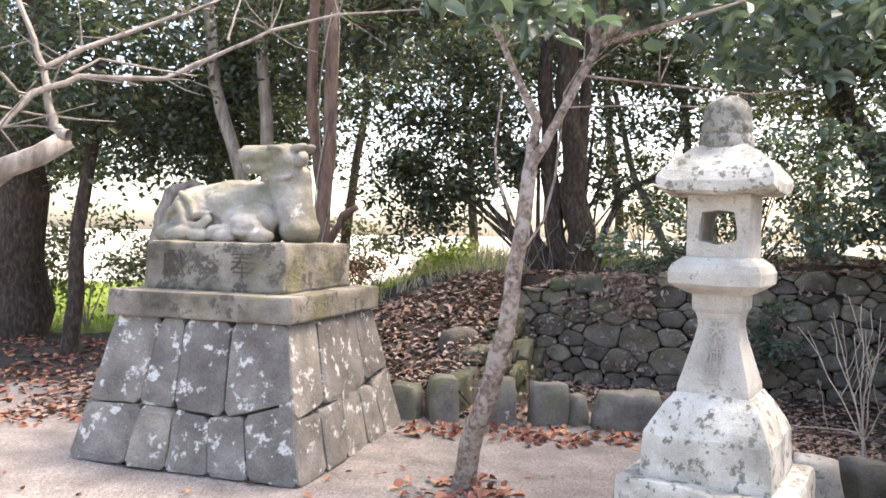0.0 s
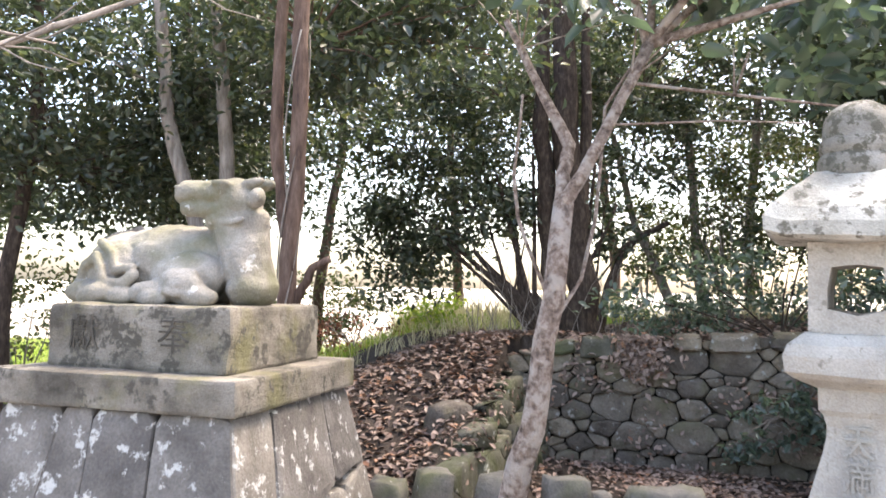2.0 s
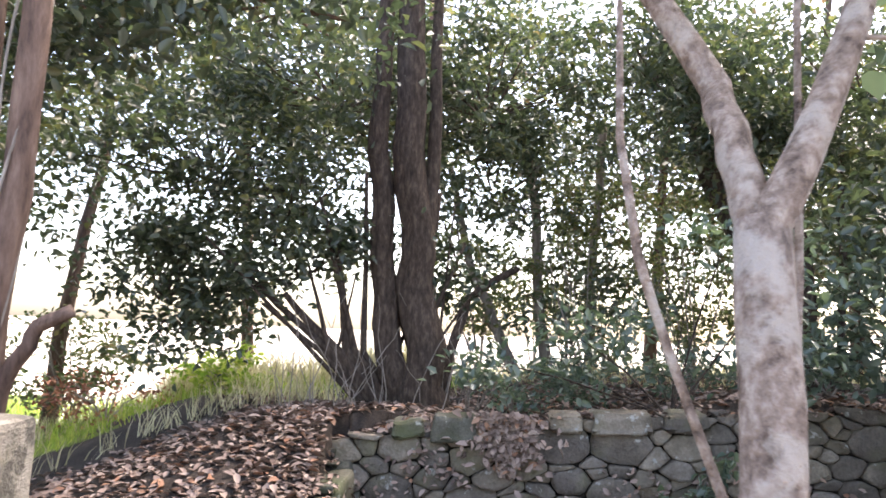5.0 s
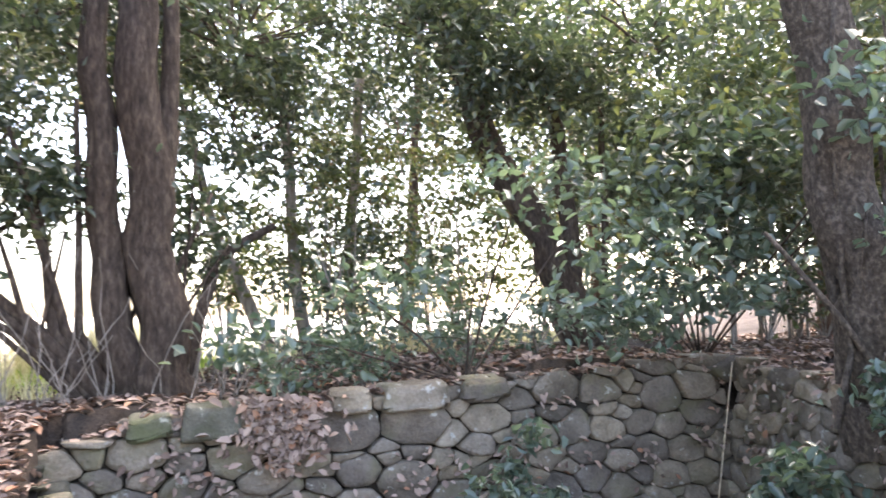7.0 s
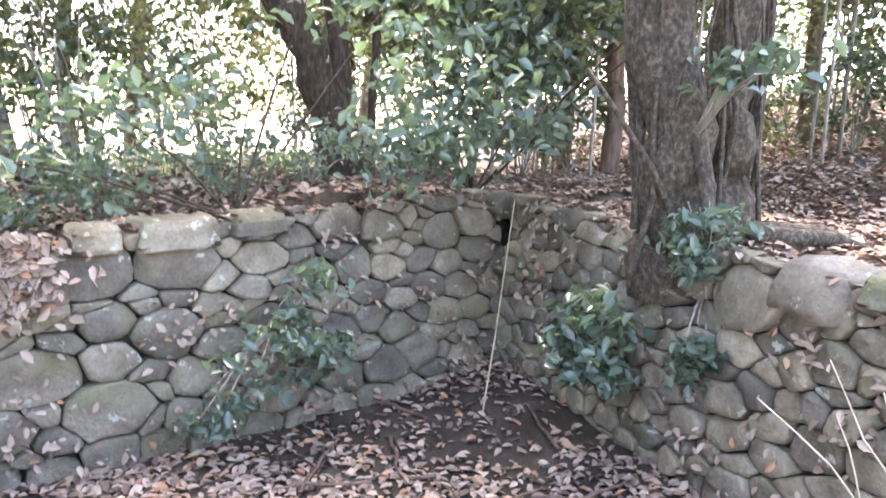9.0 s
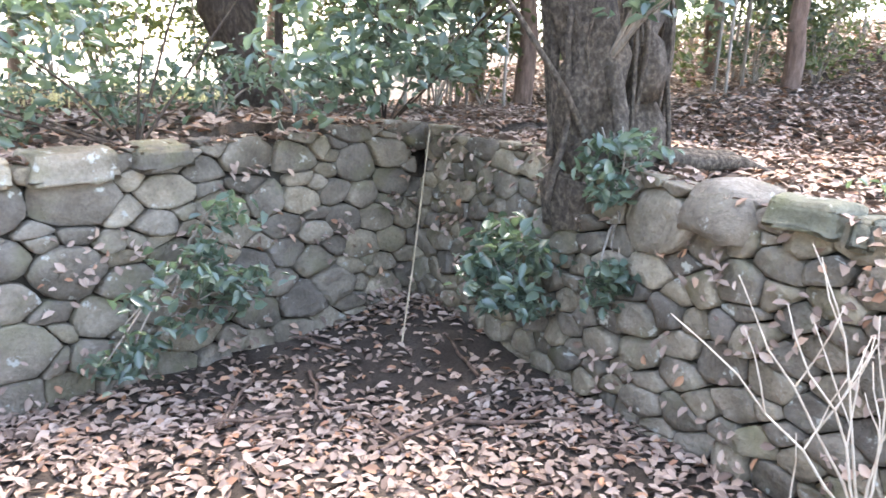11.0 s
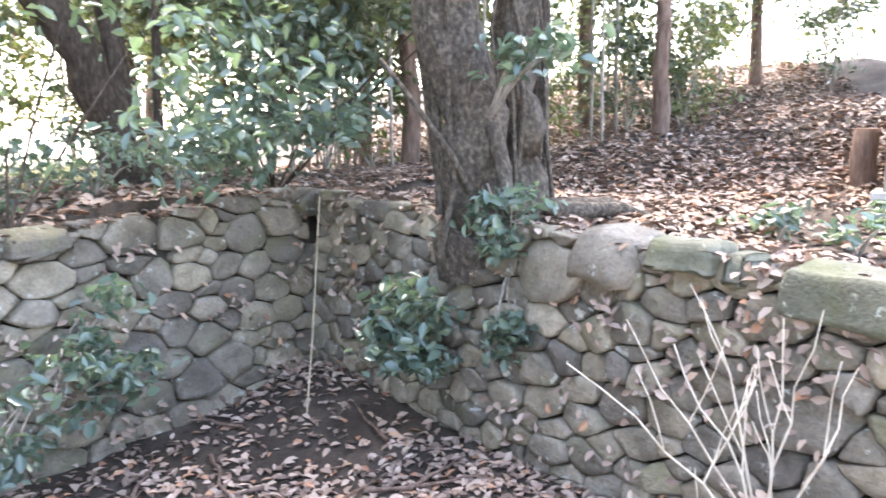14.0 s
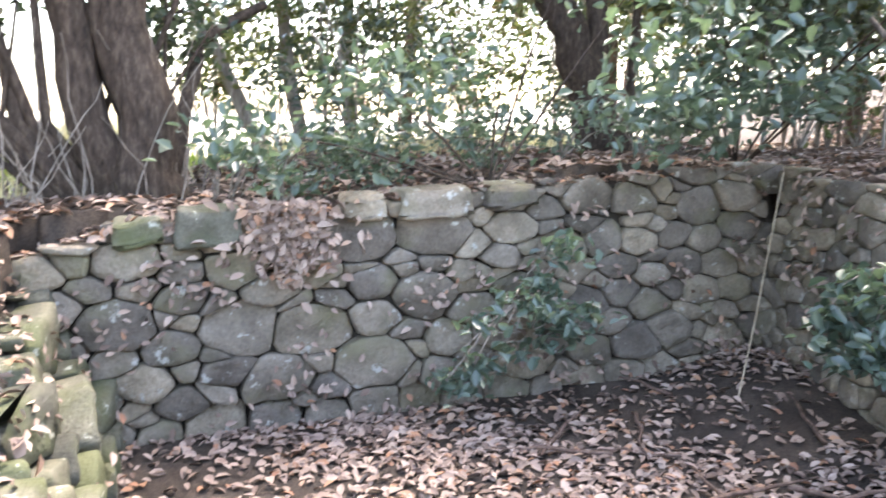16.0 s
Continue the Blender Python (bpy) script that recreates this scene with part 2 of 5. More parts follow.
def loft(rings, cap=True):
    """A bmesh from rings of equal length."""
    bm = bmesh.new()
    rows = [[bm.verts.new(p) for p in r] for r in rings]
    n = len(rows[0])
    for a, b in zip(rows, rows[1:]):
        for i in range(n):
            bm.faces.new((a[i], a[(i + 1) % n], b[(i + 1) % n], b[i]))
    if cap:
        bm.faces.new(rows[0][::-1])
        bm.faces.new(rows[-1])
    return bm


def square_ring(half, z, n=4, round_by=0.0):
    """A ring of a square with softened corners."""
    pts = []
    for i in range(4 * n):
        side, k = divmod(i, n)
        a, b = -half + 2 * half * k / n, half
        x, y = ((a, -b), (b, a), (-a, b), (-b, -a))[side]
        far = max(abs(x), abs(y)) / max(1e-9, math.hypot(x, y)) * math.sqrt(2)
        s = 1 - round_by * (1 - far / math.sqrt(2)) * 1.0 if round_by else 1
        pts.append((x * s, y * s, z))
    return pts


def tube(points, radii, sides=8, bumpy=0.0, seed=0.0, verts=None, faces=None):
    """A bent, tapered stem, added to verts and faces."""
    verts = [] if verts is None else verts
    faces = [] if faces is None else faces
    pts = [Vector(p) for p in points]
    start = len(verts)
    side = None
    for i, p in enumerate(pts):
        way = (pts[min(i + 1, len(pts) - 1)] - pts[max(i - 1, 0)]).normalized()
        if side is None:
            side = way.orthogonal().normalized()
        side = (side - way * side.dot(way)).normalized()
        other = way.cross(side)
        for k in range(sides):
            a = 2 * math.pi * k / sides
            d = side * math.cos(a) + other * math.sin(a)
            r = radii[i]
            if bumpy:
                r *= 1 + bumpy * noise.noise(Vector((math.cos(a) * 1.6 + seed, math.sin(a) * 1.6, p.z * 2.0 + seed))) + 0.6 * bumpy * noise.noise(Vector((math.cos(a) * 3.4 + seed, math.sin(a) * 3.4, p.z * 0.9)))
            verts.append(p + d * r)
    for i in range(len(pts) - 1):
        for k in range(sides):
            a, b = start + i * sides + k, start + i * sides + (k + 1) % sides
            faces.append((a, b, b + sides, a + sides))
    faces.append(tuple(start + (len(pts) - 1) * sides + k for k in range(sides)))
    return verts, faces


def bend(a, b, n, wobble, rng, sag=0.0):
    """Points from a to b with a random wander."""
    a, b = Vector(a), Vector(b)
    out, off = [], Vector((0, 0, 0))
    for i in range(n + 1):
        t = i / n
        if 0 < i < n:
            off = off * 0.6 + Vector((rng.uniform(-1, 1), rng.uniform(-1, 1), rng.uniform(-0.5, 0.5))) * wobble
        out.append(a.lerp(b, t) + off * (math.sin(math.pi * t) if i < n else 0) + Vector((0, 0, sag * math.sin(math.pi * t))))
    return out


def leaf_cloud(centres, normals, size, rng, wide=0.5, fold=0.15, flat=0.5):
    """Pointed folded leaves at centres: arrays of verts and faces."""
    n = len(centres)
    centres = np.asarray(centres, float)
    ax = rng.normal(size=(n, 3))
    nrm = np.asarray(normals, float) + rng.normal(size=(n, 3)) * flat
    nrm /= np.linalg.norm(nrm, axis=1, keepdims=True)
    ax -= nrm * (ax * nrm).sum(1, keepdims=True)
    ax /= np.linalg.norm(ax, axis=1, keepdims=True)
    side = np.cross(nrm, ax)
    length = (size * rng.uniform(0.65, 1.25, (n, 1)))
    w = length * wide * rng.uniform(0.85, 1.15, (n, 1)) * 0.5
    f = nrm * length * fold
    base, tip = centres - ax * length * 0.5, centres + ax * length * 0.5 - f * 0.6
    l1, r1 = centres - ax * length * 0.18 + side * w + f, centres - ax * length * 0.18 - side * w + f
    l2, r2 = centres + ax * length * 0.2 + side * w * 0.8 + f * 0.7, centres + ax * length * 0.2 - side * w * 0.8 + f * 0.7
    verts = np.stack([base, l1, l2, tip, r2, r1], 1).reshape(-1, 3)
    k = np.arange(n)[:, None] * 6
    quads = np.concatenate([k + [[0, 3, 2, 1]], k + [[0, 5, 4, 3]]], 0)
    return verts, quads


def array_mesh(name, verts, quads, mat):
    me = bpy.data.meshes.new(name)
    me.vertices.add(len(verts))
    me.vertices.foreach_set("co", np.ascontiguousarray(verts, dtype=np.float32).ravel())
    me.loops.add(quads.size)
    me.loops.foreach_set("vertex_index", np.ascontiguousarray(quads, dtype=np.int32).ravel())
    me.polygons.add(len(quads))
    me.polygons.foreach_set("loop_start", np.arange(0, quads.size, quads.shape[1], dtype=np.int32))
    me.materials.append(mat)
    me.update(calc_edges=True)
    return me


# ---- the lie of the land ----
HOLLOW = [(1.12, 8.63), (5.45, 6.9), (2.6, 3.4), (2.1, 3.9), (2.2, 5.2), (1.6, 5.85), (0.65, 5.98), (0.2, 6.05)]
N_A, N_C, E_D = Vector((1.15, 8.62)), Vector((5.45, 6.9)), Vector((2.6, 3.4))


def inside(x, y, poly):
    hit = np.zeros(np.shape(x), bool)
    for (x0, y0), (x1, y1) in zip(poly, poly[1:] + poly[:1]):
        cross = ((y0 > y) != (y1 > y)) & (x < (x1 - x0) * (y - y0) / (y1 - y0 + 1e-12) + x0)
        hit ^= cross
    return hit


def step(a, b, v):
    t = np.clip((v - a) / (b - a), 0, 1)
    return t * t * (3 - 2 * t)


def grown(poly, d):
    cx, cy = sum(p[0] for p in poly) / len(poly), sum(p[1] for p in poly) / len(poly)
    return [(x + d * (x - cx) / math.hypot(x - cx, y - cy), y + d * (y - cy) / math.hypot(x - cx, y - cy)) for x, y in poly]


HOLLOW_OUT = grown(HOLLOW, 0.22)


def ground_z(x, y):
    """Height of the ground."""
    x, y = np.asarray(x, float), np.asarray(y, float)
    lump = 0.025 * (np.sin(1.9 * x + 0.7 * y) + np.sin(2.3 * y - 1.1 * x + 1)) + 0.012 * np.sin(5.1 * x + 2) * np.sin(4.7 * y)
    f_n = ((x - N_A.x) * 1.72 + (y - N_A.y) * 4.3) / 4.63
    f_e = ((x - N_C.x) * 3.5 - (y - N_C.y) * 2.85) / 4.51
    z_n = (0.98 + 0.26 * np.clip((x - 1.2) / 4, 0, 1)) * step(-3.0, 1.1, x) * step(5.6, 9.4, y + np.clip(x - 1.1, 0, 9) * 3)
    z_n = z_n * (1 - 0.75 * step(11.5, 17, y) * step(14, 6, x))
    y0 = 1.5 - 2.5 * np.clip((x - 2.6) / 2, 0, 1)
    z_e = (1.0 + 0.24 * np.clip(f_e - 3.0, 0, 8) * np.clip(step(1.8, 3.0, y) + step(6.6, 7.6, x), 0, 1) + 0.16 * np.clip(f_e, 0, 1) * step(2.9, 4.8, y)) * step(y0, y0 + 1.8, y)
    up = np.where(f_e > 0, np.maximum(z_e, np.where(f_n > 0, z_n, 0)), np.where((f_n > 0) | (x < 1.2), z_n, 0))
    corner = np.exp(-((x - 5.0) ** 2 + (y - 6.6) ** 2) / 0.5)
    low = -0.2 + 0.07 * corner + 0.5 * lump + 0.11 * step(-0.9, 0.0, f_e)
    return np.where(inside(x, y, HOLLOW_OUT), low, up + lump * np.where(up > 0.05, 1.6, 0.6))


def gz(x, y):
    return float(ground_z(x, y))


near_x, near_y = np.arange(-5, 10.01, 0.1), np.arange(-2, 13.01, 0.1)
out = np.cumsum(0.15 * 1.22 ** np.arange(38))
gx = np.concatenate([-5 - out[::-1], near_x, 10 + out])
gy = np.concatenate([-2 - out[::-1], near_y, 13 + out])
mx, my = np.meshgrid(gx, gy)
mz = ground_z(mx, my)
verts = np.stack([mx, my, mz], -1).reshape(-1, 3)
nx = len(gx)
i, j = np.meshgrid(np.arange(nx - 1), np.arange(len(gy) - 1))
k = (j * nx + i).ravel()
ground_me = array_mesh("ground", verts, np.stack([k, k + 1, k + nx + 1, k + nx], 1), GRAVEL)
for extra in (SOIL, GRASS, FIELD):
    ground_me.materials.append(extra)
cx, cy = (mx[:-1, :-1] + mx[1:, 1:]).ravel() / 2, (my[:-1, :-1] + my[1:, 1:]).ravel() / 2
jig = 0.25 * np.sin(3 * cx + 2 * np.sin(2.2 * cy)) + 0.15 * np.sin(7 * cy)
zone = np.zeros(len(cx), int)
hollow_face = inside(cx, cy, HOLLOW_OUT)
raised = ground_z(cx, cy) > 0.12 + 0.1 * jig
zone[hollow_face | raised | (cy + jig > 6.2 + 0.25 * np.clip(-cx - 1, 0, 3))] = 1
zone[((cy + jig > 11.2) & (cx < 4)) | ((cx + jig < -3.6) & (cy + jig > 10.6))] = 2
zone[(cy + 2 * jig > np.where(cx < -2, 22, 14.5)) | (cy + 2 * jig - 0.4 * cx < -30)] = 3
ground_me.polygons.foreach_set("material_index", zone.astype(np.int32))
ground_me.polygons.foreach_set("use_smooth", np.ones(len(cx), bool))
ground = tagged(new("ground", ground_me), "sandy gravel and dark leaf-strewn soil with pale field beyond", "ground", kind="structure")


# ---- dry-stone walls ----
def clip(poly, px, py, qx, qy):
    """The part of poly nearer to p than to q."""
    mx_, my_, nx_, ny_ = (px + qx) / 2, (py + qy) / 2, qx - px, qy - py
    out_, side = [], [(x - mx_) * nx_ + (y - my_) * ny_ for x, y in poly]
    for k_ in range(len(poly)):
        a, b, sa, sb = poly[k_], poly[(k_ + 1) % len(poly)], side[k_], side[(k_ + 1) % len(poly)]
        if sa <= 0:
            out_.append(a)
        if (sa < 0 < sb) or (sb < 0 < sa):
            t = sa / (sa - sb)
            out_.append((a[0] + t * (b[0] - a[0]), a[1] + t * (b[1] - a[1])))
    return out_


def power_clip(poly, p, rp, q, rq):
    """The part of poly on p's side of the line between two round stones."""
    nx_, ny_ = q[0] - p[0], q[1] - p[1]
    d = math.hypot(nx_, ny_)
    k_ = (d * d + rp * rp - rq * rq) / (2 * d)
    mx_, my_ = p[0] + nx_ / d * k_, p[1] + ny_ / d * k_
    return clip(poly, mx_ - nx_, my_ - ny_, mx_ + nx_, my_ + ny_)


def stone_cells(length, low, top, rng, sizes, squeeze=0.62):
    """Fieldstones packed big ones first: polygons in (along, up)."""
    q = squeeze
    seeds = []

    grid = {}

    def fits(s, z, r_, tight):
        for i_ in (-1, 0, 1):
            for j_ in (-1, 0, 1):
                for s2, z2, r2 in grid.get((int(s / 0.45) + i_, int(z / 0.45 + 9) + j_), ()):
                    if (s - s2) ** 2 + (z - z2) ** 2 <= (tight * (r_ + r2)) ** 2:
                        return False
        return True

    def add(s, z, r_):
        seeds.append((s, z, r_))
        grid.setdefault((int(s / 0.45), int(z / 0.45 + 9)), []).append((s, z, r_))

    # footing and capping courses
    s = 0.0
    while s < length * q:
        r_ = rng.uniform(0.075, 0.12)
        add(s + r_, low + 0.1 + rng.uniform(0, 0.05), r_)
        s += 1.75 * r_
    for r_, tries, share in sizes:
        for _ in range(int(tries * length)):
            s, z = rng.uniform(-0.1, length * q + 0.1), rng.uniform(low, 1.55)
            if z > top(s / q) + 0.05 or rng.random() > share(s / q):
                continue
            k_ = r_ * rng.uniform(0.85, 1.2)
            if fits(s, z, k_, 0.84):
                add(s, z, k_)
    cells = []
    for s, z, r_ in seeds:
        if not (-0.08 < s < length * q + 0.08):
            continue
        w = r_ * 2.2
        poly = [(s - w, z - w), (s + w, z - w), (s + w, z + w), (s - w, z + w)]
        for s2, z2, r2 in seeds:
            if (s2, z2) != (s, z) and abs(s2 - s) < 0.6 and abs(z2 - z) < 0.6 and len(poly) > 2:
                poly = power_clip(poly, (s, z), r_, (s2, z2), r2)
        rim = top(s / q) + rng.uniform(-0.035, 0.035)
        if len(poly) > 2:
            poly = clip(poly, s, rim - 0.3, s, rim + 0.3)
        if len(poly) < 3 or max(y for _, y in poly) - min(y for _, y in poly) < 0.035:
            continue
        cells.append([(x / q, y) for x, y in poly])
    return cells


def stone_mesh(poly, rng, deep=0.16, proud=0.05, gap=0.004):
    """A rounded stone from a polygon; x along, y out of the wall, z up, about its middle."""
    cx_, cz_ = sum(p[0] for p in poly) / len(poly), sum(p[1] for p in poly) / len(poly)
    size = max(0.04, max(math.hypot(x - cx_, z - cz_) for x, z in poly))
    pts = [p for p, p2 in zip(poly, poly[1:] + poly[:1]) if math.hypot(p2[0] - p[0], p2[1] - p[1]) > 0.012]
    if len(pts) < 3:
        return None
    for cut in (rng.uniform(0.07, 0.17), 0.25):
        pts = [(a[0] + (b[0] - a[0]) * f, a[1] + (b[1] - a[1]) * f) for a, b in zip(pts, pts[1:] + pts[:1]) for f in (cut, 1 - cut)]
    if len(pts) > 18:
        pts = pts[::2]
    shrink = 1 - gap / size
    tilt_x, tilt_z = rng.uniform(-0.22, 0.22), rng.uniform(-0.3, 0.12)
    n_ = len(pts)
    seed = rng.uniform(0, 99)
    vs, fs = [], []
    for scale, y in ((0.9, -deep), (1.0, -0.012), (0.985, proud * 0.5), (0.93, proud * 0.9), (0.6, proud)):
        for x, z in pts:
            dx, dz = (x - cx_) * shrink * scale, (z - cz_) * shrink * scale
            lump = noise.noise(Vector((dx * 11 + seed, dz * 11, seed)))
            vs.append((dx * (1 + 0.09 * lump), y + (dx * tilt_x + dz * tilt_z + 0.03 * lump) * (1 if y > 0 else 0), dz * (1 + 0.09 * lump)))
    vs.append((0, proud * rng.uniform(0.96, 1.08), 0))
    for r_ in range(4):
        for k_ in range(n_):
            fs.append((r_ * n_ + k_, r_ * n_ + (k_ + 1) % n_, (r_ + 1) * n_ + (k_ + 1) % n_, (r_ + 1) * n_ + k_))
    for k_ in range(n_):
        fs.append((4 * n_ + k_, 4 * n_ + (k_ + 1) % n_, 5 * n_))
    return vs, fs, cx_, cz_, size


def stone_wall(name, label, a, b, normal, low, top, seed, sizes, batter=0.08, thick=0.3, mat=None):
    rng = random.Random(seed)
    a, b, normal = Vector(a), Vector(b), Vector(normal).normalized()
    length, way = (b - a).length, (b - a).normalized()
    wall = tagged(new(name), label, "stone wall", kind="structure")
    wall.location = (a.x, a.y, 0)
    # earth core behind the stones, coloured near black so deep joints read dark
    n_ = 24
    vs, fs = [], []
    for k_ in range(n_ + 1):
        s = length * k_ / n_
        for d, z in ((-0.05, low - 0.2), (-0.05, top(s) - 0.06), (-thick, top(s) - 0.04), (-thick, low - 0.2)):
            p = way * s + normal * (d - batter * max(z, 0))
            vs.append((p.x, p.y, z))
    for k_ in range(n_):
        for c in range(4):
            fs.append((k_ * 4 + c, k_ * 4 + (c + 1) % 4, k_ * 4 + 4 + (c + 1) % 4, k_ * 4 + 4 + c))
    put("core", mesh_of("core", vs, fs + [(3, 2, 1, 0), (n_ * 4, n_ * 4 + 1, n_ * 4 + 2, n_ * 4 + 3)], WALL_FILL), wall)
    rot = Matrix(((way.x, normal.x, 0), (way.y, normal.y, 0), (0, 0, 1))).to_4x4()
    for poly in stone_cells(length, low, top, rng, sizes):
        proud = rng.uniform(0.015, 0.045)
        made = stone_mesh(poly, rng, 0.14, proud)
        if not made:
            continue
        vs, fs, s, z, size = made
        p = way * s + normal * (-batter * max(z, 0) + rng.uniform(-0.02, 0.015))
        put("stone", mesh_of("stone", vs, fs, mat or WALL_STONE, True), wall, Matrix.Translation((p.x, p.y, z)) @ rot @ pose(0, 0, 0, 0, rng.uniform(-3, 3), 0))
    return wall


N_FOOT = (0.55, 8.86)


def n_top(s):
    s -= 0.65
    ruin = 0.3 * max(0.0, min(1.0, (0.5 - s) / 1.15))
    return 1.0 + 0.26 * s / 4.63 - 0.13 * math.exp(-((s - 1.3) / 0.35) ** 2) - ruin


def e_top(s):
    return 1.24 - 0.14 * s / 4.5


def w_top(s):
    return 0.74 - 0.17 * s


MIXED = [(0.145, 10, lambda s: 0.8 if s < 2.8 else 0.1), (0.11, 30, lambda s: 1.0 if s < 3.4 else 0.35), (0.09, 120, lambda s: 1.0), (0.062, 260, lambda s: 1.0), (0.04, 300, lambda s: 0.8)]
SMALL = [(0.13, 1.5, lambda s: 0.5), (0.085, 24, lambda s: 0.6), (0.066, 140, lambda s: 1.0), (0.05, 300, lambda s: 1.0), (0.04, 300, lambda s: 0.8)]
LARGE = [(0.2, 20, lambda s: 1.0), (0.14, 60, lambda s: 1.0), (0.09, 200, lambda s: 1.0), (0.05, 200, lambda s: 1.0)]
stone_wall("wall_north", "dry-stone retaining wall of mossy grey-brown fieldstones", N_FOOT, (5.45, 6.9), (-0.371, -0.929), -0.3, n_top, 3, MIXED)
stone_wall("wall_east", "dry-stone retaining wall of rounded grey stones under a big tree", (5.45, 6.9), (2.6, 3.4), (-0.776, 0.632), -0.3, e_top, 5, SMALL)
stone_wall("wall_west", "low mossy dry-stone return wall sloping down", (1.42, 8.56), (0.32, 5.9), (0.924, -0.381), -0.3, w_top, 8, LARGE, batter=0.55, mat=MOSS_STONE)


# ---- ox statue on its pedestal ----
TURN = -20
PED = pose(-1.33, 4.91, 0, 0, 0, TURN)


def plinth_stones(parent):
    """The battered base: a core and fitted stones on each side."""
    rng = random.Random(4)
    bm = block(1.5, 1.5, 0.92, 0.01, 1, 0.0, 0.76)
    part("core", bm, BASE_STONE, parent)
    for side in range(4):
        low_half, high_half, h = 0.83, 0.635, 0.93
        # two slanting courses of big upright stones
        split = [0.4 + rng.uniform(-0.07, 0.09) for _ in range(7)]
        mid_z = lambda x: split[int(x / 1.6 * 5.99)] + (split[int(x / 1.6 * 5.99) + 1] - split[int(x / 1.6 * 5.99)]) * (x / 1.6 * 5.99 % 1)
        cells = []
        for upper in (False, True):
            x0 = x0t = 0.0
            while x0 < 1.6:
                w = rng.uniform(0.24, 0.46)
                x1, x1t = x0 + w, x0 + w + rng.uniform(-0.06, 0.06)
                if x1 > 1.4:
                    x1 = x1t = 1.6
                z_a, z_b = (mid_z(min(x0, 1.6)), mid_z(min(x1, 1.6))) if upper else (mid_z(min(x0t, 1.6)), mid_z(min(x1t, 1.6)))
                cells.append([(x0, z_a), (x1, z_b), (x1t, h), (x0t, h)] if upper else [(x0, 0), (x1, 0), (x1t, z_b), (x0t, z_a)])
                x0, x0t = x1, x1t
        for poly in cells:
            face = []
            for x, z in poly:
                half_ = low_half + (high_half - low_half) * z / h
                face.append((Vector(((x / 1.6 * 2 - 1) * half_, -half_, z))))
            mid = sum(face, Vector()) / len(face)
            if max((p - mid).length for p in face) < 0.06:
                continue
            bulge = rng.uniform(0.006, 0.022)
            rings = []
            for scale, out_ in ((0.985, -0.1), (0.985, -0.004), (0.955, bulge * 0.7), (0.8, bulge)):
                ring = []
                for k_ in range(len(face)):
                    a, b = face[k_], face[(k_ + 1) % len(face)]
                    for t in (0.08, 0.35, 0.65, 0.92):
                        p = mid + (a.lerp(b, t) - mid) * scale
                        ring.append((p.x + rng.uniform(-0.005, 0.005), p.y - out_ + rng.uniform(-0.003, 0.003), p.z + rng.uniform(-0.006, 0.006)))
                rings.append(ring)
            bm = loft(rings)
            bmesh.ops.rotate(bm, verts=bm.verts, cent=(0, 0, 0), matrix=Matrix.Rotation(math.pi / 2 * side, 3, "Z"))
            part("stone", bm, BASE_STONE, parent, smooth=False)


pedestal = thing("statue_pedestal", "battered pedestal of fitted dark stones with lichen-spotted slab and block", "pedestal", PED)
plinth_stones(pedestal)
part("slab", block(1.36, 1.36, 0.17, 0.02, 7, 0.014, 1.0, 2.0, 0.925), SLAB_STONE, pedestal, "weathered mossy stone slab")
part("block", block(1.05, 1.0, 0.325, 0.022, 7, 0.016, 0.985, 5.0, 1.09), SLAB_STONE, pedestal, "cracked weathered stone block")

for char, x in (("獻", -0.3), ("奉", 0.22)):
    fc = bpy.data.curves.new("inscription", "FONT")
    fc.body, fc.size, fc.extrude, fc.align_x, fc.align_y = char, 0.19, 0.002, "CENTER", "CENTER"
    fc.offset = -0.001
    # shadow of the cut strokes is painted in as a darker stone colour
    fc.materials.append(CARVING_SHADE)
    put("inscription", fc, pedestal, Matrix.Translation((x, -0.505, 1.26)) @ Euler((radians(90), 0, 0)).to_matrix().to_4x4(), "carved character with stroke shadow put into its dark colour")


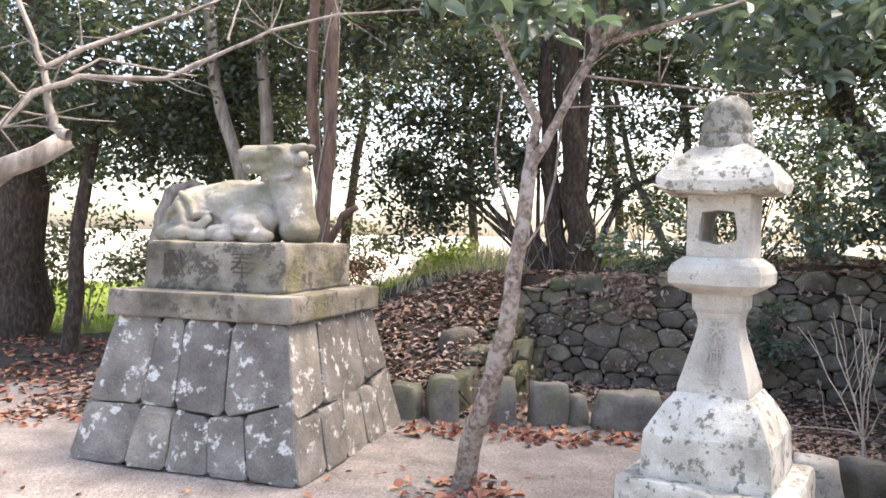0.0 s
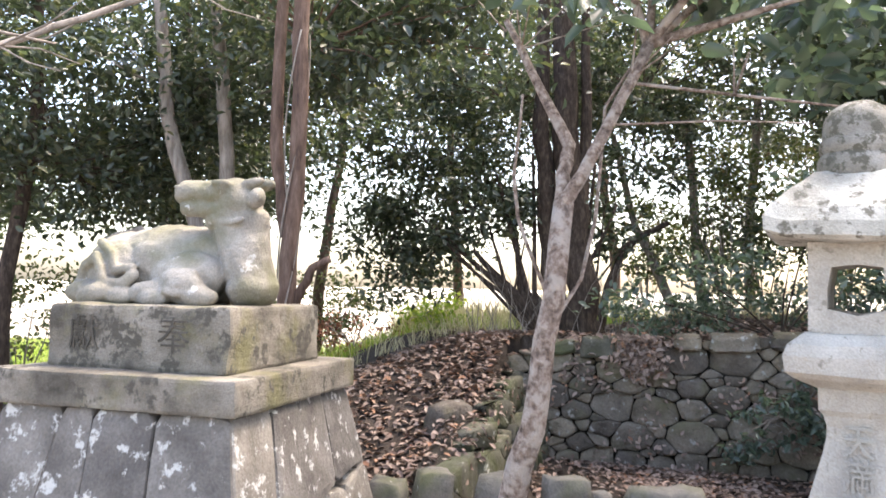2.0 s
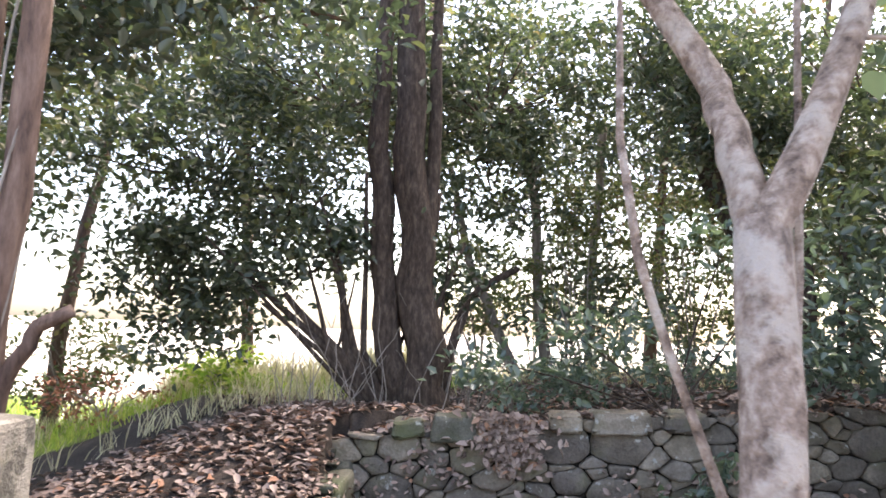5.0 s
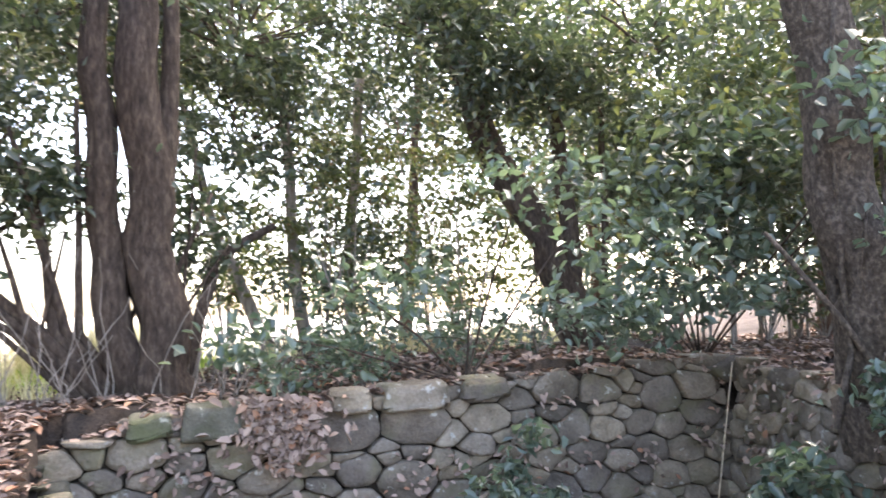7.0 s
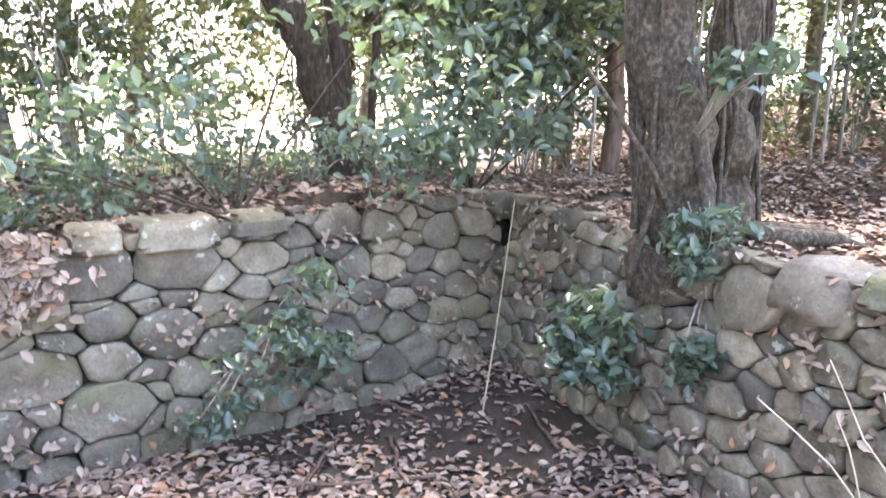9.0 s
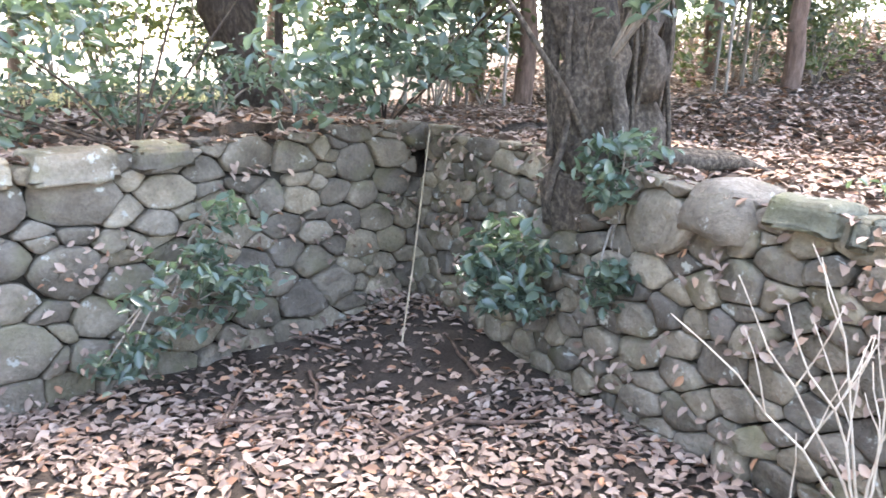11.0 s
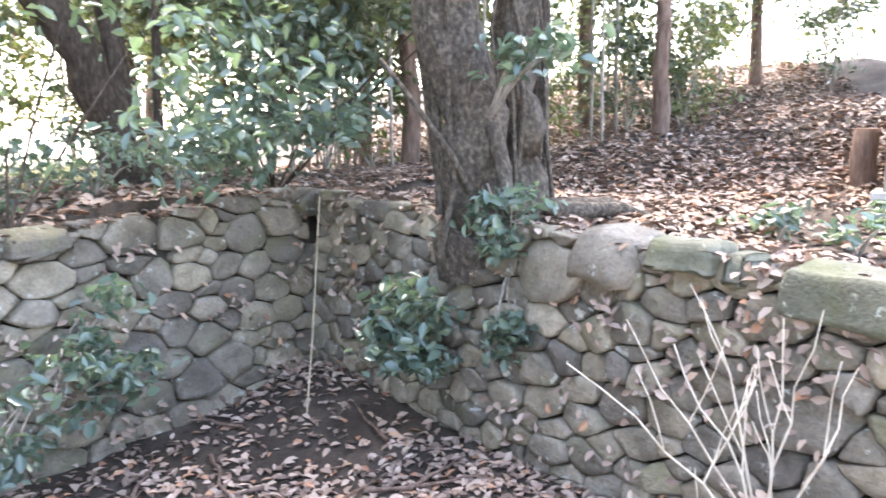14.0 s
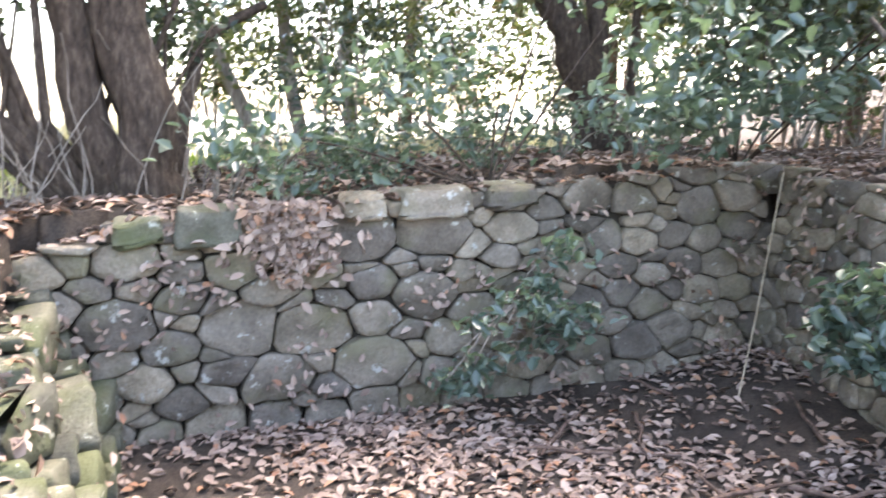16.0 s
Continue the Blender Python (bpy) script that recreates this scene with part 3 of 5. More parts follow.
def ox():
    """A lying ox, its raised head turned back along its flank; x along the body, front towards -y."""
    seed_ball = bmesh.new()
    bmesh.ops.create_icosphere(seed_ball, subdivisions=3, radius=1)
    unit = [v.co.copy() for v in seed_ball.verts]
    tris = [[v.index for v in f.verts] for f in seed_ball.faces]
    seed_ball.free()
    vs, fs = [], []

    def ball(c, r, turn=(0, 0, 0)):
        m = Matrix.LocRotScale(c, Euler([radians(a) for a in turn]), r)
        k_ = len(vs)
        vs.extend(m @ p for p in unit)
        fs.extend([a + k_ for a in f] for f in tris)

    def cord(pts, r_):
        for p, q in zip(pts, pts[1:]):
            for k_ in range(5):
                ball(Vector(p).lerp(Vector(q), k_ / 5), (r_, r_, r_))

    # trunk of the body, rump and belly
    ball((-0.08, 0.05, 0.18), (0.42, 0.26, 0.215))
    ball((-0.32, 0.03, 0.17), (0.21, 0.26, 0.185), (0, 18, 0))
    ball((0.07, 0.06, 0.24), (0.3, 0.21, 0.15))
    # haunch and folded hind leg
    ball((-0.3, -0.14, 0.15), (0.17, 0.11, 0.14), (0, -20, 0))
    ball((-0.37, -0.22, 0.055), (0.16, 0.09, 0.06))
    ball((-0.2, -0.27, 0.045), (0.1, 0.055, 0.045))
    # tail laid over the haunch, half sunk in it
    cord([(-0.4, -0.05, 0.19), (-0.35, -0.14, 0.2), (-0.28, -0.19, 0.19), (-0.24, -0.22, 0.14), (-0.27, -0.24, 0.09)], 0.026)
    cord([(-0.38, -0.1, 0.21), (-0.3, -0.16, 0.22), (-0.22, -0.18, 0.2), (-0.19, -0.2, 0.13)], 0.024)
    # ridge of the flank between haunch and shoulder
    ball((-0.06, -0.13, 0.2), (0.16, 0.1, 0.1), (0, 14, 0))
    # shoulder, folded forelegs and hooves
    ball((0.1, -0.14, 0.14), (0.2, 0.13, 0.12))
    ball((-0.02, -0.25, 0.06), (0.11, 0.07, 0.06), (0, 0, 15))
    ball((0.16, -0.24, 0.07), (0.13, 0.075, 0.07), (0, 12, -10))
    ball((0.24, -0.27, 0.05), (0.1, 0.06, 0.05))
    ball((0.02, -0.3, 0.04), (0.08, 0.045, 0.04))
    # chest and broad upright neck
    ball((0.395, -0.05, 0.09), (0.108, 0.18, 0.1))
    for k_ in range(19):
        t = k_ / 18
        ball((0.395 - 0.09 * t, -0.055, 0.1 + 0.32 * t), (0.105 + 0.052 * t * t, 0.165 - 0.05 * t, 0.06))
    ball((0.25, -0.06, 0.4), (0.115, 0.105, 0.06))
    # cheek and jaw
    ball((0.31, -0.06, 0.48), (0.115, 0.118, 0.1))
    ball((0.3, -0.075, 0.43), (0.09, 0.1, 0.055), (0, 8, 0))
    # bridge of the nose and upper lip, lower jaw with the mouth's groove between
    for k_ in range(13):
        t = k_ / 12
        ball((0.31 - 0.24 * t, -0.058 - 0.075 * t, 0.525 + 0.006 * t), (0.075 - 0.02 * t, 0.108 - 0.034 * t, 0.076 - 0.024 * t))
        ball((0.31 - 0.215 * t, -0.058 - 0.065 * t, 0.452 + 0.002 * t), (0.07 - 0.016 * t, 0.096 - 0.026 * t, 0.05 - 0.008 * t))
    ball((0.062, -0.135, 0.522), (0.05, 0.076, 0.05), (0, 0, 18))
    # nostril, brow, eye, ear and laid-back horns
    ball((0.05, -0.195, 0.55), (0.018, 0.014, 0.012))
    ball((0.272, -0.168, 0.565), (0.05, 0.022, 0.016), (0, 6, 8))
    ball((0.272, -0.172, 0.538), (0.024, 0.016, 0.018))
    ball((0.44, -0.13, 0.5), (0.042, 0.04, 0.05), (0, 20, 10))
    ball((0.455, -0.165, 0.495), (0.022, 0.012, 0.028), (0, 20, 10))
    ball((0.4, -0.1, 0.575), (0.06, 0.03, 0.028), (0, -10, 8))
    ball((0.4, 0.02, 0.575), (0.06, 0.03, 0.028), (0, -10, -8))
    # folds on the dewlap and the folded foreleg's edge
    cord([(0.4, -0.19, 0.4), (0.34, -0.18, 0.385), (0.27, -0.165, 0.39)], 0.014)
    cord([(0.2, -0.27, 0.15), (0.12, -0.29, 0.12), (0.05, -0.28, 0.14)], 0.02)
    cord([(-0.48, -0.2, 0.06), (-0.43, -0.22, 0.17), (-0.345, -0.25, 0.225), (-0.3, -0.27, 0.17), (-0.27, -0.28, 0.1), (-0.167, -0.27, 0.1), (-0.117, -0.24, 0.15)], 0.027)
    cord([(-0.36, -0.19, 0.29), (-0.27, -0.23, 0.24), (-0.23, -0.25, 0.16), (-0.12, -0.24, 0.18)], 0.022)
    ball((-0.3, -0.3, 0.05), (0.1, 0.05, 0.05), (0, -10, 0))
    ball((0.15, -0.27, 0.1), (0.11, 0.06, 0.075), (0, 15, 0))
    cord([(0.23, -0.3, 0.07), (0.15, -0.33, 0.06), (0.08, -0.32, 0.075)], 0.016)
    return mesh_of("ox_statue", vs, fs, STATUE_STONE, True)


statue = put("ox_statue", ox(), None, PED @ pose(-0.075, 0.02, 1.4), "pale lichen-mottled stone ox lying with raised head")
statue.scale = (1.14, 1.08, 1.17)
tagged(statue, category="statue")
rm = statue.modifiers.new("remesh", "REMESH")
rm.mode, rm.voxel_size, rm.use_smooth_shade = "VOXEL", 0.008, True
sm = statue.modifiers.new("smooth", "SMOOTH")
sm.factor, sm.iterations = 0.5, 2
wear = bpy.data.textures.new("wear", "CLOUDS")
wear.noise_scale, wear.noise_depth = 0.09, 3
dm = statue.modifiers.new("wear", "DISPLACE")
dm.texture, dm.strength, dm.mid_level, dm.texture_coords = wear, 0.022, 0.5, "LOCAL"


# ---- stone lantern ----
lantern = thing("stone_lantern", "tall pale granite lantern with carved characters on its shaft", "stone lantern", pose(1.235, 2.9, 0.18, 0, 0, -35) @ Matrix.Diagonal((0.76, 0.76, 0.88, 1.0)))


def lathe_square(rows, n=6, lift=0.0):
    rings = []
    for half, z, r_ in rows:
        ring = square_ring(half, z, n, r_)
        if lift:
            ring = [(x, y, z + lift * (max(0.0, min(abs(x), abs(y)) / half) ** 3) * half) for x, y, z in ring]
        rings.append(ring)
    return loft(rings)


def carve(bm, amount, seed, scale=9):
    rough_up(bm, amount, scale, seed)
    return bm


part("ground_slab", block(1.0, 1.0, 0.52, 0.03, 6, 0.02, 0.97, 1.0, -0.24), LANTERN_TOP, lantern, "lichen-blotched rough base slab")
bm = lathe_square([(0.365, 0.27, 0), (0.37, 0.32, 0.05), (0.362, 0.5, 0.08), (0.34, 0.55, 0.1), (0.275, 0.65, 0.1), (0.235, 0.69, 0.1), (0.225, 0.705, 0.1)], 8)
part("base_block", carve(bm, 0.012, 3.0), LANTERN_TOP, lantern, "sloped pale base block")
bm = lathe_square([(0.21, 0.68, 0.05), (0.208, 0.74, 0.05), (0.19, 0.8, 0.06), (0.165, 0.88, 0.08), (0.135, 0.98, 0.1), (0.12, 1.04, 0.1), (0.118, 1.08, 0.1), (0.13, 1.12, 0.1), (0.145, 1.14, 0.05), (0.148, 1.21, 0.05), (0.15, 1.23, 0.05)], 6)
part("shaft", carve(bm, 0.005, 6.0), LANTERN_STONE, lantern, "flared granite shaft")
bm = lathe_square([(0.16, 1.215, 0.05), (0.235, 1.25, 0.05), (0.262, 1.27, 0.06), (0.266, 1.33, 0.06), (0.25, 1.37, 0.07), (0.2, 1.405, 0.08), (0.17, 1.41, 0.08)], 8)
part("platform", carve(bm, 0.007, 8.0), LANTERN_STONE, lantern, "chamfered granite platform")
# fire box, open from front to back
half, z0, z1, wx, wz0, wz1 = 0.178, 1.405, 1.73, 0.108, 1.475, 1.65
outer = [(-half, z0), (0, z0), (half, z0), (half, (z0 + z1) / 2), (half, z1), (0, z1), (-half, z1), (-half, (z0 + z1) / 2)]
inner = [(-wx, wz0 + 0.02), (0, wz0), (wx, wz0 + 0.02), (wx, (wz0 + wz1) / 2), (wx * 0.85, wz1 - 0.01), (0, wz1), (-wx * 0.85, wz1 - 0.01), (-wx, (wz0 + wz1) / 2)]
bm = bmesh.new()
layers = [[bm.verts.new((x, y, z)) for x, z in shape] for shape, y in ((outer, -half), (outer, half), (inner, -half), (inner, -half + 0.02), (inner, half - 0.02), (inner, half))]
for k_ in range(8):
    n_ = (k_ + 1) % 8
    for a, b in ((0, 1), (1, 5), (5, 4), (4, 3), (3, 2), (2, 0)):
        bm.faces.new((layers[a][k_], layers[a][n_], layers[b][n_], layers[b][k_]))
bmesh.ops.bevel(bm, geom=[e for e in bm.edges if e.calc_face_angle(0) > 1.2], offset=0.012, segments=2, affect="EDGES")
part("fire_box", carve(bm, 0.004, 11.0), LANTERN_STONE, lantern, "granite fire box with a square window")
bm = lathe_square([(0.17, 1.725, 0.05), (0.3, 1.728, 0.04), (0.33, 1.742, 0.04), (0.332, 1.79, 0.05), (0.3, 1.84, 0.06), (0.25, 1.89, 0.08), (0.195, 1.935, 0.1), (0.165, 1.965, 0.12), (0.12, 1.98, 0.15)], 8, 0.09)
part("roof", carve(bm, 0.008, 14.0), LANTERN_TOP, lantern, "curved granite roof blotched with pale lichen")
prof = [(0.13, 1.95), (0.158, 1.97), (0.16, 2.03), (0.15, 2.045), (0.142, 2.055), (0.152, 2.065), (0.152, 2.1), (0.138, 2.115), (0.143, 2.13), (0.134, 2.18), (0.105, 2.22), (0.06, 2.245), (0.01, 2.255)]
bm = loft([[(r_ * math.cos(a), r_ * math.sin(a), z) for a in (2 * math.pi * k_ / 20 for k_ in range(20))] for r_, z in prof])
part("finial", carve(bm, 0.006, 17.0), FINIAL_STONE, lantern, "domed lotus-bud finial dark with lichen", True)
for k_, char in enumerate("天満宮"):
    fc = bpy.data.curves.new("inscription", "FONT")
    fc.body, fc.size, fc.extrude, fc.align_x, fc.align_y = char, 0.125, 0.004, "CENTER", "CENTER"
    fc.materials.append(CARVED)
    z = 1.03 - 0.115 * k_
    put("inscription", fc, lantern, Matrix.Translation((0, -(0.122 + 0.085 * (1.05 - z) / 0.31) - 0.012, z)) @ Euler((radians(90 - 9), 0, 0)).to_matrix().to_4x4())


# ---- edging stones along the path ----
def boulder(w, d, h, seed, flat=0.8):
    bm = bmesh.new()
    bmesh.ops.create_cube(bm, size=1)
    bmesh.ops.subdivide_edges(bm, edges=bm.edges, cuts=3, use_grid_fill=True)
    for v in bm.verts:
        r_ = v.co.normalized() * 0.62
        v.co = v.co.lerp(r_, 1 - flat)
        k_ = 1 - 0.18 * (v.co.z + 0.5)
        v.co = Vector((v.co.x * w * k_, v.co.y * d * k_, (v.co.z + 0.5) * h))
    rough_up(bm, 0.09 * min(w, h) + 0.012, 6.0, seed)
    return bm


def edging(x, y, w, d, h, turn, seed, label="rounded grey-green edging stone set in the ground", mat=None):
    ob = part("edging_stone", boulder(w, d, h + 0.1, seed), mat or KERB_STONE, None, label, True, pose(x, y, gz(x, y) * 0.3 - 0.1, 0, 0, turn))
    tagged(ob, category="stone", group="edging stones along the path")


for n_, (x, y, w, d, h, turn) in enumerate([(-0.5, 5.7, 0.22, 0.22, 0.24, 5), (-0.24, 5.6, 0.26, 0.22, 0.28, -20), (0.06, 5.58, 0.28, 0.2, 0.35, 8), (0.5, 5.56, 0.34, 0.22, 0.34, -8), (0.92, 5.54, 0.33, 0.2, 0.33, 3), (1.15, 5.5, 0.13, 0.14, 0.24, 20), (1.54, 5.42, 0.58, 0.24, 0.28, -8), (2.0, 5.0, 0.3, 0.2, 0.22, -45)]):
    edging(x, y, w, d, h, turn, n_ * 3.1)
edging(2.14, 3.7, 0.28, 0.3, 0.3, -22, 31, "lichen-covered squared edging stone beside the lantern", LANTERN_TOP)
edging(2.86, 3.5, 0.3, 0.26, 0.14, -30, 35, "dark flat-topped edging stone beside the bare shrub")
edging(2.5, 3.78, 0.34, 0.28, 0.26, 10, 41, "dark flat-topped edging stone beside the bare shrub")


# ---- trees ----
def crown_mesh(name, volumes, origin, mat, seed, size, per=120, spread=0.3, wide=0.5, verts=None, faces=None, limb=0.012):
    """Clumps of leaves filled into ellipsoids; twigs to the clumps go into verts and faces."""
    rng = np.random.default_rng(seed)
    rr = random.Random(seed)
    cs, ns = [], []
    for c, r_, clumps in volumes:
        c, r_ = np.array(c), np.array(r_)
        for _ in range(clumps):
            d = rng.normal(size=3)
            d /= np.linalg.norm(d)
            mid = c + d * r_ * rng.uniform(0.25, 1.0) ** 0.6
            n_ = int(per * rng.uniform(0.5, 1.4))
            q = rng.normal(size=(n_, 3)) * spread * np.array([1, 1, 0.55]) * rng.uniform(0.6, 1.2)
            cs.append(mid + q)
            out_ = q / (np.linalg.norm(q, axis=1, keepdims=True) + 1e-6)
            ns.append(np.array([0, 0, 0.8]) + 0.35 * out_)
            if verts is not None and rr.random() < 0.6:
                a = Vector(c) * 0.75 + Vector(mid) * 0.25 - Vector((0, 0, 0.3 * r_[2]))
                tube(bend(a - Vector(origin), Vector(mid) - Vector(origin), 4, 0.06, rr), [limb, limb * 0.85, limb * 0.7, limb * 0.5, limb * 0.3], 4, 0, 0, verts, faces)
    v, q = leaf_cloud(np.concatenate(cs) - np.array(origin), np.concatenate(ns), size, rng, wide, flat=0.75)
    return array_mesh(name, v, q, mat)


def tree(label, base, stems, volumes, bark, leaf, seed, size=0.1, per=120, spread=0.3, wide=0.5, category="tree", name="tree", limb=0.014):
    """stems: (points, radii). Everything in world places."""
    ob = thing(name, label, category, Matrix.Translation(base))
    rr = random.Random(seed)
    vs, fs = [], []
    o = Vector(base)
    for pts, radii in stems:
        path, rad = [], []
        for k_ in range(len(pts) - 1):
            seg = bend(pts[k_], pts[k_ + 1], 4, 0.35 * radii[k_], rr)
            path += seg[:-1]
            rad += [radii[k_] + (radii[k_ + 1] - radii[k_]) * t / 4 for t in range(4)]
        path.append(Vector(pts[-1]))
        rad.append(radii[-1])
        tube([p - o for p in path], rad, 28 if radii[0] > 0.14 else 12 if radii[0] > 0.06 else 7, 0.2 if radii[0] > 0.14 else 0.12, seed, vs, fs)
    if volumes:
        me = crown_mesh("crown", volumes, base, leaf, seed, size, per, spread, wide, vs, fs, limb)
        put("crown", me, ob)
    put("trunk", mesh_of("trunk", vs, fs, bark, True), ob)
    return ob


# the many-stemmed evergreen behind the north wall
b1 = (1.93, 9.38, 0.9)
fan = [([(1.93 + dx, 9.38, 0.9), (1.6 + 1.6 * dx, 9.5, 1.5), (1.93 + sx, 9.6 + dy, sz)], [r_, r_ * 0.8, r_ * 0.45]) for dx, sx, dy, sz, r_ in ((-0.25, -1.2, 0.1, 2.0, 0.06), (-0.3, -1.7, 0.3, 2.3, 0.045), (-0.2, -0.75, 0.2, 2.6, 0.055), (-0.15, -0.95, 0, 2.9, 0.045), (0.2, 0.55, 0.1, 2.6, 0.035), (0.25, 0.3, 0.2, 3.1, 0.04), (-0.35, -1.4, 0.1, 1.9, 0.03), (-0.3, -1.05, -0.1, 2.3, 0.03), (-0.1, -0.5, 0.1, 3.2, 0.04), (-0.4, -1.95, 0.2, 2.5, 0.025), (-0.25, -0.6, -0.1, 2.2, 0.02), (0.3, 0.75, 0.2, 2.2, 0.02), (0.1, 0.15, -0.1, 2.4, 0.025), (0.35, 0.5, 0.3, 3.0, 0.02))]
tree("large dark many-stemmed evergreen with drooping leafy boughs behind the wall", b1,
     [([(2.02, 9.36, 0.85), (1.98, 9.36, 1.3), (1.9, 9.4, 2.4), (1.78, 9.45, 3.8), (1.68, 9.5, 6.2)], [0.26, 0.19, 0.165, 0.14, 0.09]),
      ([(1.78, 9.42, 0.85), (1.66, 9.45, 1.5), (1.56, 9.5, 2.6), (1.5, 9.6, 3.6), (1.55, 9.6, 5.5)], [0.17, 0.13, 0.11, 0.09, 0.06]),
      ([(1.95, 9.4, 2.2), (2.02, 9.45, 3.2), (2.0, 9.5, 5.5)], [0.08, 0.07, 0.04]),
      ([(2.2, 9.42, 0.9), (2.35, 9.6, 1.6), (2.6, 9.9, 2.05), (3.0, 10.0, 2.3), (3.24, 10.05, 2.42)], [0.05, 0.05, 0.045, 0.04, 0.035])] + fan,
     [((-0.25, 10.4, 2.1), (0.95, 0.8, 0.75), 40), ((0.1, 10.7, 3.5), (1.5, 1.0, 1.0), 60), ((1.3, 10.6, 4.4), (1.6, 1.1, 1.0), 55), ((3.0, 10.5, 4.5), (1.4, 1.1, 0.9), 40), ((0.8, 10.2, 2.9), (0.8, 0.6, 0.6), 16), ((3.2, 10.7, 3.5), (1.3, 0.8, 0.65), 18), ((0.9, 9.9, 2.3), (0.75, 0.5, 0.5), 16), ((2.6, 10.1, 2.6), (0.6, 0.5, 0.7), 10), ((1.5, 10.6, 5.8), (2.6, 1.2, 0.6), 24)],
     BARK_DARK, LEAF_DARK, 11, 0.095, 88, 0.23)
rr = random.Random(33)
tangle = thing("dry_tangle", "tangle of dry grey-brown stems at the evergreen's foot", "undergrowth", Matrix.Translation((1.6, 9.2, 0.95)))
for n_ in range(60):
    a = Vector((rr.uniform(-0.9, 0.9), rr.uniform(-0.15, 0.3), -0.05))
    e = a + Vector((rr.uniform(-0.5, 0.5), rr.uniform(-0.2, 0.3), rr.uniform(0.5, 1.3)))
    vs, fs = tube(bend(a, e, 5, 0.06, rr, 0.1), [0.006, 0.006, 0.005, 0.004, 0.003, 0.002], 4)
    put("stem", mesh_of("stem", vs, fs, BARK_GREY, True), tangle)
# bare leaning stems beyond the wall
for pts in ([(3.81, 10.9, 1.0), (3.5, 11.05, 1.75), (3.2, 11.2, 2.45), (2.9, 11.35, 3.8)], [(4.15, 10.9, 1.0), (4.0, 11.0, 2.2), (3.85, 11.0, 4.0)], [(4.9, 11.2, 1.0), (4.85, 11.2, 2.4), (5.0, 11.2, 4.5)]):
    tree("slim grey leaning stem beyond the wall", pts[0], [(pts, [0.075, 0.065, 0.055, 0.04][: len(pts)])], [((pts[-1][0], pts[-1][1], 4.4), (0.8, 0.7, 0.5), 8)], BARK_GREY, LEAF_DARK, 29, 0.1)
tree("gnarled pale pruned stump with crooked limbs", (-3.0, 7.97, gz(-3.0, 7.97)),
     [([(-3.02, 7.97, -0.05), (-3.02, 7.97, 1.4), (-2.9, 8.0, 1.9), (-2.65, 8.05, 2.02), (-2.48, 8.1, 1.85)], [0.1, 0.09, 0.075, 0.05, 0.03]), ([(-2.85, 8.0, 1.7), (-2.65, 8.05, 1.9), (-2.7, 8.05, 1.5)], [0.05, 0.035, 0.02])], [], BARK_GREY, LEAF_DARK, 28)
for n_ in range(3):
    pts = [(-1.06 + 0.078 * math.cos(0.33 * k_ + 2.1 * n_) + 0.0035 * k_, 6.4 + 0.078 * math.sin(0.33 * k_ + 2.1 * n_), 0.1 + 0.16 * k_) for k_ in range(22)]
    vs, fs = tube(pts, [0.007] * 22, 5)
    tagged(put("vine", mesh_of("vine", vs, fs, BARK_GREY, True), None, None, "thin dry vine twining up a tree trunk"), category="vine", group="vines on the slender tree")
# the leaning tree
tree("dark leaning evergreen tree growing behind the wall corner", (6.27, 8.9, 1.15),
     [([(6.3, 8.88, 1.1), (6.15, 8.98, 1.7), (5.85, 9.25, 2.6), (5.45, 9.75, 4.0), (5.0, 10.0, 5.8)], [0.27, 0.2, 0.17, 0.14, 0.09]),
      ([(6.12, 9.0, 1.7), (6.2, 9.05, 2.6), (6.1, 9.2, 4.5)], [0.12, 0.1, 0.06]), ([(6.45, 8.8, 1.1), (6.5, 8.8, 2.4), (6.6, 8.9, 4.2)], [0.05, 0.045, 0.03])],
     [((5.2, 10.2, 5.1), (1.5, 1.2, 0.9), 45), ((5.7, 9.2, 4.1), (1.3, 1.0, 0.8), 45), ((7.2, 8.9, 3.3), (0.7, 0.7, 0.7), 16), ((7.9, 8.6, 3.8), (1.3, 1.0, 1.1), 34), ((5.7, 7.7, 4.3), (1.2, 1.1, 0.8), 12)],
     BARK_DARK, LEAF_DARK, 12)
